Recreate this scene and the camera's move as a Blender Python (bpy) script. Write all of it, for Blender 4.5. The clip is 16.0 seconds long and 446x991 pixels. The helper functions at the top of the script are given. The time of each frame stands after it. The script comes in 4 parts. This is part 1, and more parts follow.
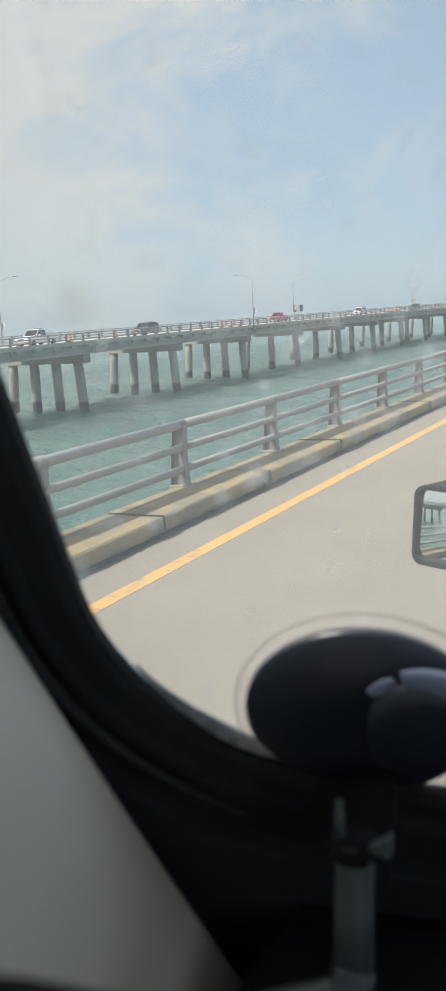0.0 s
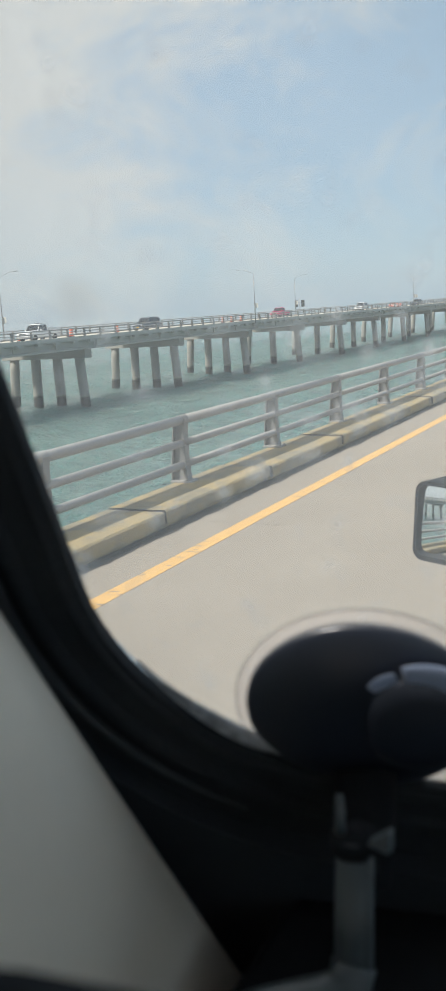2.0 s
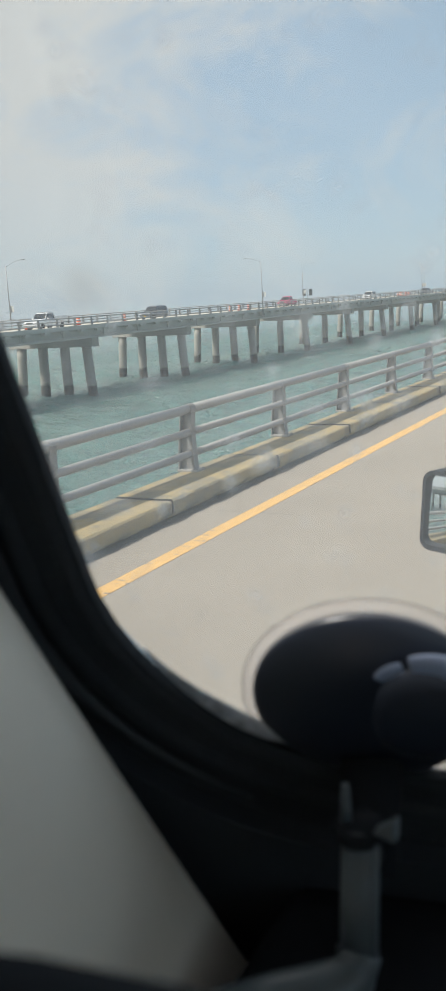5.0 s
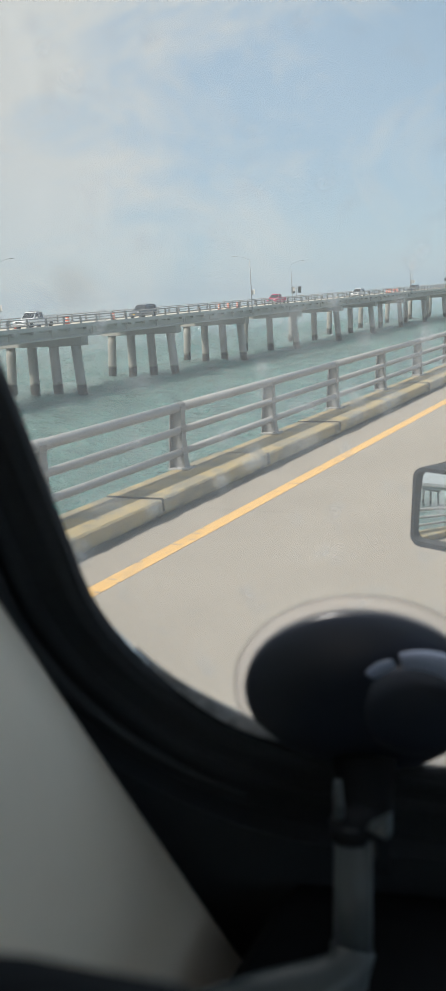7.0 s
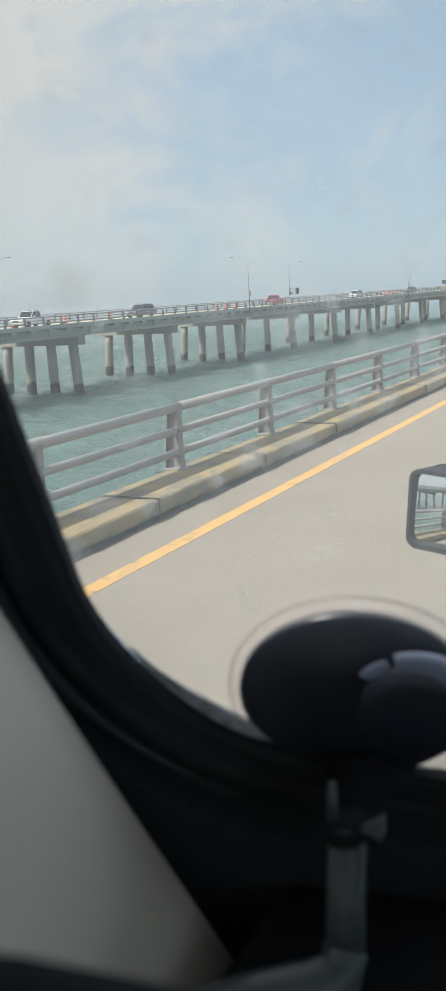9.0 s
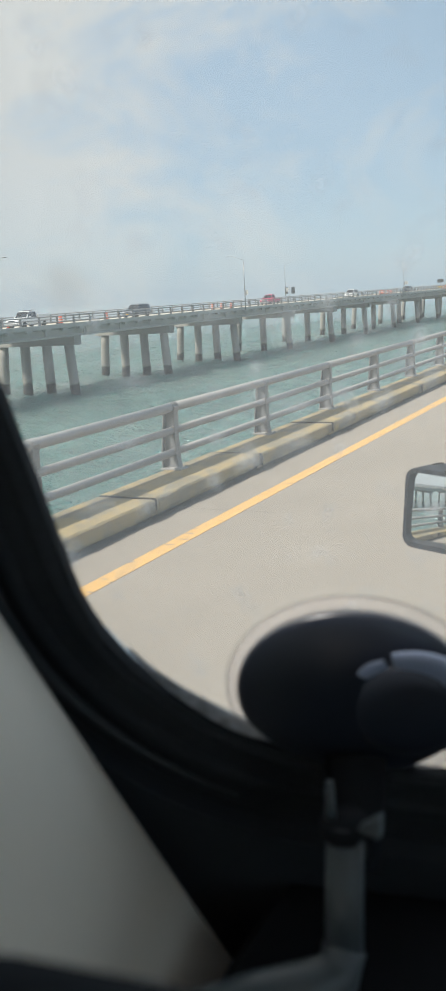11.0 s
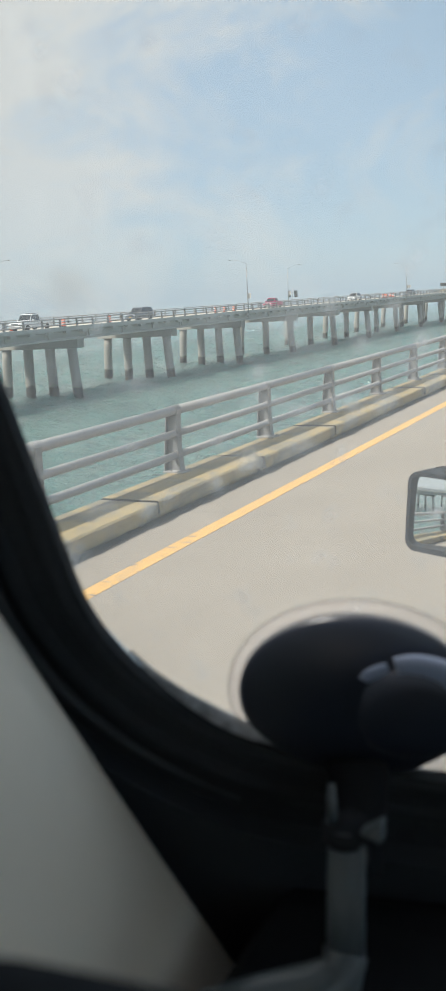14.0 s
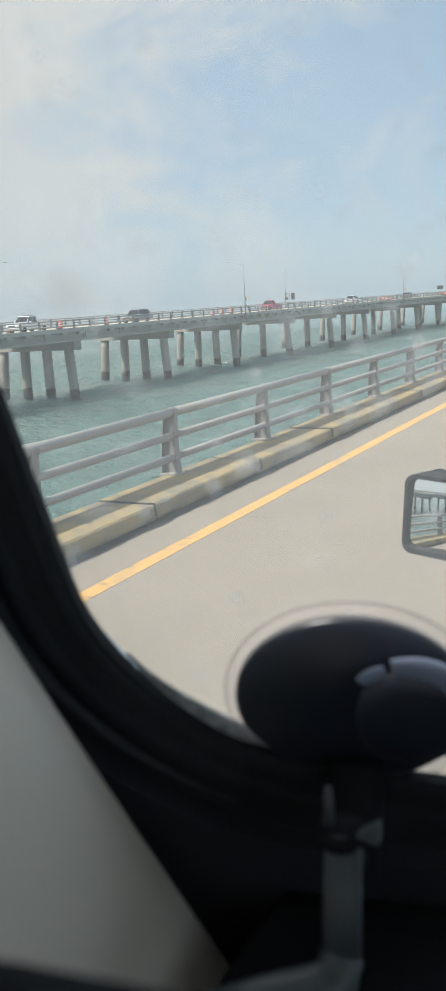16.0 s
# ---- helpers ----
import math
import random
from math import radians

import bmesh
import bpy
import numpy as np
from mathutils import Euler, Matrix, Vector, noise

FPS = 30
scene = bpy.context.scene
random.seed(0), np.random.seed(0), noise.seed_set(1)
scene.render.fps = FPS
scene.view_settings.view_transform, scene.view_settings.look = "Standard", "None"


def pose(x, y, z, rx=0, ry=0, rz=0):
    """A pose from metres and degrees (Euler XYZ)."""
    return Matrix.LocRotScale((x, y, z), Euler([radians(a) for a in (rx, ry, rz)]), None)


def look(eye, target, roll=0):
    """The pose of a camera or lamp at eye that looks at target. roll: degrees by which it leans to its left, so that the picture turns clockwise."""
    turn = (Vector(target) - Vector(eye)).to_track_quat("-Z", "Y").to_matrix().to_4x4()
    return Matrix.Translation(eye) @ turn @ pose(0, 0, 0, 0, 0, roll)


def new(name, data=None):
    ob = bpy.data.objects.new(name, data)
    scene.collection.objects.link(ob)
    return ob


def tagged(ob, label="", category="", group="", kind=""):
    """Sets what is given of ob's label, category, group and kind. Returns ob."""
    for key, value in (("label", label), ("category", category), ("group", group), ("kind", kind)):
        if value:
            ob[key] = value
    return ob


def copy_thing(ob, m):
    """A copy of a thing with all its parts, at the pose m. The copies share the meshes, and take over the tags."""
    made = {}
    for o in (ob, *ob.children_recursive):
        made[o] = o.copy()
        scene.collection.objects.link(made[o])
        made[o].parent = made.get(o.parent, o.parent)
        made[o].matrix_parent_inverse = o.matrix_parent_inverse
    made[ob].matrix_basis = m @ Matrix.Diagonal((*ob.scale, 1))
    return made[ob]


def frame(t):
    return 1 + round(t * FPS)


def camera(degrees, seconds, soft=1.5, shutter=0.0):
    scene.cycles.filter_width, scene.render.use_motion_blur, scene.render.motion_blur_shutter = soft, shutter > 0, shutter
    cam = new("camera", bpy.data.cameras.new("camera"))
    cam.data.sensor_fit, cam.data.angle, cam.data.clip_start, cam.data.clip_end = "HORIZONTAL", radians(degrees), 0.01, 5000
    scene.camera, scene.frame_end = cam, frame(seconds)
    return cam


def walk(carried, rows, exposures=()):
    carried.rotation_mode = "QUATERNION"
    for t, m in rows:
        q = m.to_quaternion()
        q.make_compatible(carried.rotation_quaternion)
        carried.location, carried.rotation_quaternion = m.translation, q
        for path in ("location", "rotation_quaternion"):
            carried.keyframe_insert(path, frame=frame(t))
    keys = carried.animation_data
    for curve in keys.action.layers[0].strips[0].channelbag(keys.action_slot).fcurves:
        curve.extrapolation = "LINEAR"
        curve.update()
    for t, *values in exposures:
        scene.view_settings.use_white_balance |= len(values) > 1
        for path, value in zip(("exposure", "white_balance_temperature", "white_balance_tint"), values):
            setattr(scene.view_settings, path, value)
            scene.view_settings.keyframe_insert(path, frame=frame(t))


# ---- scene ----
cam = camera(26.3, 16.0, soft=1.2)
EYE = 2.79          # height of the eye over the carriageway
cam.data.dof.use_dof, cam.data.dof.focus_distance, cam.data.dof.aperture_fstop = True, 40.0, 28.0
PATH = [
    (0.0, 0, 0, EYE, 79.115, 3.402, -63.781),
    (0.5, 0, 0, EYE, 79.2, 2.622, -63.371),
    (1.0, 0, 0, EYE, 79.14, 2.972, -63.527),
    (1.5, 0, 0, EYE, 78.496, 3.32, -63.611),
    (2.0, 0, 0, EYE, 78.834, 3.325, -63.691),
    (2.5, 0, 0, EYE, 78.655, 3.611, -63.378),
    (3.0, 0, 0, EYE, 78.497, 3.448, -63.121),
    (3.5, 0, 0, EYE, 78.212, 3.149, -62.955),
    (4.0, 0, 0, EYE, 78.339, 3.504, -63.036),
    (4.5, 0, 0, EYE, 78.258, 3.293, -63.131),
    (7.0, 0, 0, EYE, 78.056, 3.58, -63.897),
    (7.5, 0, 0, EYE, 77.947, 3.423, -64.021),
    (8.0, 0, 0, EYE, 78.072, 3.249, -64.154),
    (8.5, 0, 0, EYE, 78.144, 3.401, -64.107),
    (9.0, 0, 0, EYE, 78.079, 3.096, -64.035),
    (9.5, 0, 0, EYE, 78.165, 3.201, -64.137),
    (10.0, 0, 0, EYE, 77.974, 3.046, -64.203),
    (12.5, 0, 0, EYE, 78.197, 3.737, -64.389),
    (13.0, 0, 0, EYE, 78.231, 3.444, -64.081),
    (13.5, 0, 0, EYE, 78.293, 3.851, -64.095),
    (14.0, 0, 0, EYE, 78.243, 3.205, -64.112),
    (14.5, 0, 0, EYE, 78.05, 3.781, -64.239),
    (15.0, 0, 0, EYE, 77.887, 2.984, -64.367),
    (15.5, 0, 0, EYE, 78.065, 3.445, -64.388),
    (16.0, 0, 0, EYE, 78.37, 3.084, -64.279),
]
walk(cam, [(t, pose(*p)) for t, *p in PATH], exposures=[(0.0, 0.38), (4.5, 0.30), (7.5, 0.30), (10.0, 0.38), (16.0, 0.41)])

# ---- light ----
SUN_AZ, SUN_EL = radians(138), radians(59)
world = bpy.data.worlds.new("sky")
scene.world = world
world.use_nodes = True


def sky_nodes(nt):
    n, l = nt.nodes, nt.links
    bg = n["Background"]
    sky = n.new("ShaderNodeTexSky")
    sky.sky_type, sky.sun_disc = "NISHITA", False
    sky.sun_elevation, sky.sun_rotation = SUN_EL, math.pi / 2 - SUN_AZ
    sky.air_density, sky.dust_density, sky.ozone_density = 1.0, 0.6, 2.0
    co = n.new("ShaderNodeTexCoord")
    mp = n.new("ShaderNodeMapping")
    mp.inputs["Scale"].default_value = (1.5, 1.5, 2.6)
    mp.inputs["Rotation"].default_value = (0.0, 0.25, 0.3)
    big = n.new("ShaderNodeTexNoise")
    big.inputs["Scale"].default_value, big.inputs["Detail"].default_value = 3.6, 8.0
    big.inputs["Roughness"].default_value, big.inputs["Distortion"].default_value = 0.70, 0.7
    ramp = n.new("ShaderNodeValToRGB")
    ramp.color_ramp.elements[0].position, ramp.color_ramp.elements[1].position = 0.45, 0.71
    ramp.color_ramp.elements[0].color = (0.0, 0.0, 0.0, 1)
    ramp.color_ramp.elements[1].color = (0.85, 0.85, 0.85, 1)
    mix = n.new("ShaderNodeMix")
    mix.data_type = "RGBA"
    mix.inputs["B"].default_value = (5.5, 5.42, 5.16, 1)
    l.new(co.outputs["Generated"], mp.inputs["Vector"])
    l.new(mp.outputs["Vector"], big.inputs["Vector"])
    # the cloud bank thickens towards the left of the road
    dot = n.new("ShaderNodeVectorMath")
    dot.operation = "DOT_PRODUCT"
    dot.inputs[1].default_value = (-0.42, 0.88, 0.22)
    add = n.new("ShaderNodeMath")
    add.operation = "MULTIPLY_ADD"
    add.inputs[1].default_value = 0.8
    l.new(co.outputs["Generated"], dot.inputs[0])
    l.new(dot.outputs["Value"], add.inputs[0])
    l.new(big.outputs["Fac"], add.inputs[2])
    l.new(add.outputs[0], ramp.inputs["Fac"])
    # the bank melts into haze towards the horizon
    up = n.new("ShaderNodeSeparateXYZ")
    low = n.new("ShaderNodeMapRange")
    low.interpolation_type = "SMOOTHSTEP"
    low.inputs["From Min"].default_value, low.inputs["From Max"].default_value = -0.02, 0.20
    low.inputs["To Min"].default_value, low.inputs["To Max"].default_value = 0.5, 1.0
    thin = n.new("ShaderNodeMath")
    thin.operation = "MULTIPLY"
    l.new(co.outputs["Generated"], up.inputs[0])
    l.new(up.outputs["Z"], low.inputs["Value"])
    l.new(ramp.outputs["Color"], thin.inputs[0])
    l.new(low.outputs["Result"], thin.inputs[1])
    l.new(thin.outputs[0], mix.inputs["Factor"])
    haze = n.new("ShaderNodeMix")
    haze.data_type = "RGBA"
    haze.inputs["Factor"].default_value = 0.75
    haze.inputs["B"].default_value = (3.22, 4.30, 5.3, 1)
    l.new(sky.outputs["Color"], haze.inputs["A"])
    l.new(haze.outputs["Result"], mix.inputs["A"])
    l.new(mix.outputs["Result"], bg.inputs["Color"])
    bg.inputs["Strength"].default_value = 0.11


sky_nodes(world.node_tree)
sun = new("sun", bpy.data.lights.new("sun", "SUN"))
sun.data.energy, sun.data.angle, sun.data.color = 4.0, radians(2.0), (1.0, 0.955, 0.89)
sun.matrix_world = look((0, 0, 0), (-math.cos(SUN_EL) * math.cos(SUN_AZ), -math.cos(SUN_EL) * math.sin(SUN_AZ), -math.sin(SUN_EL)))


# ---- materials ----
def material(name, color, rough=0.6, metal=0.0, second=None, scale=3.0, amount=0.5, bump=0.0, bump_scale=60.0, spread=(0.35, 0.65), stretch=(1, 1, 1), object_space=True, spec=0.5):
    m = bpy.data.materials.new(name)
    m.use_nodes = True
    n, l = m.node_tree.nodes, m.node_tree.links
    p = n["Principled BSDF"]
    p.inputs["Base Color"].default_value = (*color, 1)
    p.inputs["Roughness"].default_value, p.inputs["Metallic"].default_value = rough, metal
    p.inputs["Specular IOR Level"].default_value = spec
    if second or bump:
        co = n.new("ShaderNodeTexCoord")
        mp = n.new("ShaderNodeMapping")
        mp.inputs["Scale"].default_value = stretch
        l.new(co.outputs["Object"] if object_space else co.outputs["Generated"], mp.inputs["Vector"])
    if second:
        last = None
        for k, (sc, am) in enumerate(((scale, amount), (scale * 17, amount * 0.5))):
            t = n.new("ShaderNodeTexNoise")
            t.inputs["Scale"].default_value, t.inputs["Detail"].default_value = sc, 6.0
            r = n.new("ShaderNodeMapRange")
            r.inputs["From Min"].default_value, r.inputs["From Max"].default_value = spread
            r.inputs["To Max"].default_value = am
            x = n.new("ShaderNodeMix")
            x.data_type = "RGBA"
            x.inputs["A"].default_value, x.inputs["B"].default_value = (*color, 1), (*second, 1)
            l.new(mp.outputs["Vector"], t.inputs["Vector"])
            l.new(t.outputs["Fac"], r.inputs["Value"])
            l.new(r.outputs["Result"], x.inputs["Factor"])
            if last:
                l.new(last, x.inputs["A"])
            last = x.outputs["Result"]
        l.new(last, p.inputs["Base Color"])
    if bump:
        t = n.new("ShaderNodeTexNoise")
        t.inputs["Scale"].default_value, t.inputs["Detail"].default_value = bump_scale, 5.0
        bm_ = n.new("ShaderNodeBump")
        bm_.inputs["Strength"].default_value, bm_.inputs["Distance"].default_value = bump, 0.02
        l.new(mp.outputs["Vector"], t.inputs["Vector"])
        l.new(t.outputs["Fac"], bm_.inputs["Height"])
        l.new(bm_.outputs["Normal"], p.inputs["Normal"])
    return m


def speckle(m, scale, color, lo, hi, amount, patchy=0.6):
    """Small grains of another colour over a material."""
    n, l = m.node_tree.nodes, m.node_tree.links
    p = n["Principled BSDF"]
    old = p.inputs["Base Color"].links[0].from_socket
    g = n.new("ShaderNodeNewGeometry")
    t = n.new("ShaderNodeTexNoise")
    t.inputs["Scale"].default_value, t.inputs["Detail"].default_value = scale, 3
    big = n.new("ShaderNodeTexNoise")
    big.inputs["Scale"].default_value, big.inputs["Detail"].default_value = 0.9, 3
    ad = n.new("ShaderNodeMath")
    ad.operation = "MULTIPLY_ADD"
    ad.inputs[1].default_value = patchy
    r = n.new("ShaderNodeMapRange")
    r.inputs["From Min"].default_value, r.inputs["From Max"].default_value, r.inputs["To Max"].default_value = lo + patchy / 2, hi + patchy / 2, amount
    x = n.new("ShaderNodeMix")
    x.data_type = "RGBA"
    x.inputs["B"].default_value = (*color, 1)
    l.new(g.outputs["Position"], t.inputs["Vector"])
    l.new(g.outputs["Position"], big.inputs["Vector"])
    l.new(big.outputs["Fac"], ad.inputs[0])
    l.new(t.outputs["Fac"], ad.inputs[2])
    l.new(ad.outputs[0], r.inputs["Value"])
    l.new(r.outputs["Result"], x.inputs["Factor"])
    l.new(old, x.inputs["A"])
    l.new(x.outputs["Result"], p.inputs["Base Color"])


GIRDER = material("girder_concrete", (0.49, 0.46, 0.405), 0.85, second=(0.34, 0.32, 0.285), scale=0.35, amount=0.6, bump=0.2, bump_scale=12, stretch=(0.4, 1, 1.6))
FAR_COPING = material("far_coping_concrete", (0.50, 0.48, 0.43), 0.9, second=(0.42, 0.40, 0.35), scale=0.8, amount=0.6)
KERB = material("kerb_concrete", (0.415, 0.305, 0.135), 0.9, second=(0.235, 0.198, 0.130), scale=2.6, amount=0.95, bump=0.9, bump_scale=38, spread=(0.44, 0.58))
speckle(KERB, 45, (0.42, 0.38, 0.28), 0.53, 0.66, 0.5)
speckle(KERB, 20, (0.12, 0.10, 0.07), 0.55, 0.68, 0.55)
ASPHALT = material("road_surface", (0.291, 0.251, 0.204), 0.85, second=(0.267, 0.230, 0.186), scale=0.35, amount=0.6, bump=0.06, bump_scale=48)
speckle(ASPHALT, 52, (0.60, 0.54, 0.45), 0.57, 0.68, 0.50, 0.30)
speckle(ASPHALT, 30, (0.13, 0.115, 0.092), 0.60, 0.70, 0.42, 0.30)
FAR_ROAD = material("far_road_surface", (0.54, 0.50, 0.42), 0.9, second=(0.46, 0.42, 0.35), scale=0.3, amount=0.6, bump=0.2, bump_scale=60)
# dirt whose dark base also holds the shade under the kerb's overhang
SHADED_DIRT = material("gutter_dirt", (0.028, 0.025, 0.021), 0.95, second=(0.115, 0.105, 0.088), scale=2.0, amount=0.7, bump=0.8, bump_scale=120, stretch=(0.3, 2, 1))
RAILING = material("painted_aluminium", (0.375, 0.362, 0.345), 0.62, 0.0, second=(0.30, 0.285, 0.265), scale=3.0, amount=0.5, bump=0.06, bump_scale=90)
# darker than RAILING: the posts' shadow side is put into the base colour
SHADED_POST_PAINT = material("weathered_painted_aluminium", (0.265, 0.26, 0.252), 0.6, 0.0, second=(0.24, 0.233, 0.222), scale=4.0, amount=0.6, bump=0.06, bump_scale=90)
STEEL = material("galvanised_steel", (0.35, 0.35, 0.345), 0.5, 0.5, second=(0.28, 0.28, 0.275), scale=4.0, amount=0.5)
RUBBER = material("black_rubber", (0.047, 0.052, 0.059), 0.75, bump=0.1, bump_scale=400, second=(0.021, 0.024, 0.029), scale=20, spec=0.15)
BLACK = material("black_plastic", (0.040, 0.045, 0.053), 0.85, second=(0.047, 0.053, 0.061), scale=30, amount=0.5, spec=0.12)
GLOSS_BLACK = material("glossy_black_plastic", (0.022, 0.028, 0.042), 0.32, second=(0.018, 0.024, 0.038), scale=25, amount=0.5)
GREY_TRIM = material("grey_vinyl", (0.92, 0.84, 0.73), 0.6, second=(0.86, 0.79, 0.69), scale=8, amount=0.4, bump=0.12, bump_scale=700)
CARPET = material("cabin_carpet", (0.50, 0.47, 0.42), 0.95, second=(0.33, 0.30, 0.27), scale=9, amount=0.6, bump=0.3, bump_scale=300)
DARK_GREY = material("dark_grey_plastic", (0.026, 0.028, 0.031), 0.5, second=(0.045, 0.045, 0.05), scale=15, amount=0.5, spec=0.3)
BEAD = material("sheeny_black_rubber", (0.040, 0.044, 0.050), 0.45, second=(0.034, 0.038, 0.043), scale=20, amount=0.5)
ARM_GREY = material("arm_grey_plastic", (0.074, 0.092, 0.106), 0.3, second=(0.098, 0.118, 0.134), scale=40, amount=0.5, spec=0.6)
# pale base and translucence paint the skylit highlight of the gasket's lower lip
LIP_HIGHLIGHT = material("grey_sealant", (0.68, 0.70, 0.73), 0.35, second=(0.06, 0.06, 0.065), scale=150, amount=0.9)
nodes, blend = LIP_HIGHLIGHT.node_tree.nodes, LIP_HIGHLIGHT.node_tree.nodes.new("ShaderNodeMixShader")
seen_through = nodes.new("ShaderNodeBsdfTranslucent")
seen_through.inputs["Color"].default_value = (0.72, 0.74, 0.77, 1)
blend.inputs[0].default_value = 0.32
LIP_HIGHLIGHT.node_tree.links.new(nodes["Principled BSDF"].outputs[0], blend.inputs[1])
LIP_HIGHLIGHT.node_tree.links.new(seen_through.outputs[0], blend.inputs[2])
LIP_HIGHLIGHT.node_tree.links.new(blend.outputs[0], nodes["Material Output"].inputs["Surface"])
CAP_BLUE = material("blue_black_plastic", (0.024, 0.031, 0.048), 0.5, second=(0.021, 0.028, 0.044), scale=25, amount=0.5)
# pale blue-grey that paints the glint on the cup's dark dome
GLINT = material("blue_grey_lever", (0.33, 0.40, 0.57), 0.42)
HEADLINER = material("headliner", (0.72, 0.70, 0.66), 0.95, second=(0.25, 0.24, 0.22), scale=6, amount=0.5)
BODY_WHITE = material("coach_paint", (0.70, 0.69, 0.66), 0.3, second=(0.6, 0.59, 0.56), scale=1.0, amount=0.4)
ORANGE = material("orange_plastic", (0.80, 0.12, 0.035), 0.5, second=(0.62, 0.10, 0.04), scale=5, amount=0.5)
WHITE_BAND = material("reflective_white", (0.78, 0.76, 0.72), 0.45, second=(0.62, 0.59, 0.54), scale=6, amount=0.5)
SIGN_DARK = material("sign_board", (0.035, 0.05, 0.055), 0.6, second=(0.06, 0.07, 0.075), scale=3, amount=0.5)
YELLOW_BARREL = material("yellow_plastic", (0.75, 0.5, 0.06), 0.5, second=(0.6, 0.4, 0.07), scale=5, amount=0.5)
CAR_GLASS = material("tinted_glass", (0.02, 0.025, 0.03), 0.06)
TYRE = material("tyre", (0.02, 0.02, 0.02), 0.8, second=(0.04, 0.038, 0.035), scale=10, amount=0.5)
MIRROR_RIM = material("mirror_rim_plastic", (0.016, 0.018, 0.021), 0.7, second=(0.026, 0.028, 0.031), scale=15, amount=0.5, spec=0.12)
# darker copy of BLACK, with the shade below the cup put into its colour
SHADED_BLACK = material("matt_black_plastic", (0.017, 0.019, 0.022), 0.85, second=(0.022, 0.024, 0.028), scale=30, amount=0.5, spec=0.1)
CHROME = material("bright_metal", (0.6, 0.6, 0.6), 0.2, 1.0)
LAMP_LENS = material("lamp_lens", (0.75, 0.76, 0.78), 0.1)
TAIL_RED = material("tail_lens", (0.35, 0.01, 0.01), 0.2)
PLATE = material("plate_yellow", (0.75, 0.45, 0.03), 0.5)
PAINT_RED = material("red_car_paint", (0.50, 0.03, 0.12), 0.25)
PAINT_WHITE = material("white_car_paint", (0.74, 0.74, 0.74), 0.25)
PAINT_DARK = material("slate_grey_car_paint", (0.13, 0.145, 0.17), 0.3, 0.3)
PAINT_SILVER = material("steel_blue_car_paint", (0.10, 0.12, 0.15), 0.25, 0.4)
MIRROR = material("mirror_glass", (0.86, 0.88, 0.88), 0.015, 1.0)


def pile_material():
    """Light cylinder-pile concrete, dark and weedy in the tidal zone; the pile's own height sets where."""
    m = material("pile_concrete", (0.44, 0.42, 0.37), 0.85, second=(0.30, 0.28, 0.245), scale=0.8, amount=0.6, bump=0.25, bump_scale=25, stretch=(1, 1, 0.35))
    n, l = m.node_tree.nodes, m.node_tree.links
    p = n["Principled BSDF"]
    old = p.inputs["Base Color"].links[0].from_socket
    g = n.new("ShaderNodeNewGeometry")
    s = n.new("ShaderNodeSeparateXYZ")
    t = n.new("ShaderNodeTexNoise")
    t.inputs["Scale"].default_value = 1.3
    a = n.new("ShaderNodeMath")
    a.operation = "MULTIPLY_ADD"
    a.inputs[1].default_value = 1.3
    r = n.new("ShaderNodeMapRange")
    r.inputs["From Min"].default_value, r.inputs["From Max"].default_value = SEA + 2.35, SEA + 1.95
    x = n.new("ShaderNodeMix")
    x.data_type = "RGBA"
    x.inputs["B"].default_value = (0.055, 0.05, 0.04, 1)
    l.new(g.outputs["Position"], s.inputs[0])
    l.new(g.outputs["Position"], t.inputs["Vector"])
    l.new(t.outputs["Fac"], a.inputs[0])
    l.new(s.outputs["Z"], a.inputs[2])
    l.new(a.outputs[0], r.inputs["Value"])
    l.new(r.outputs["Result"], x.inputs["Factor"])
    l.new(old, x.inputs["A"])
    l.new(x.outputs["Result"], p.inputs["Base Color"])
    return m


SEA = EYE - 11.4
PILE = pile_material()


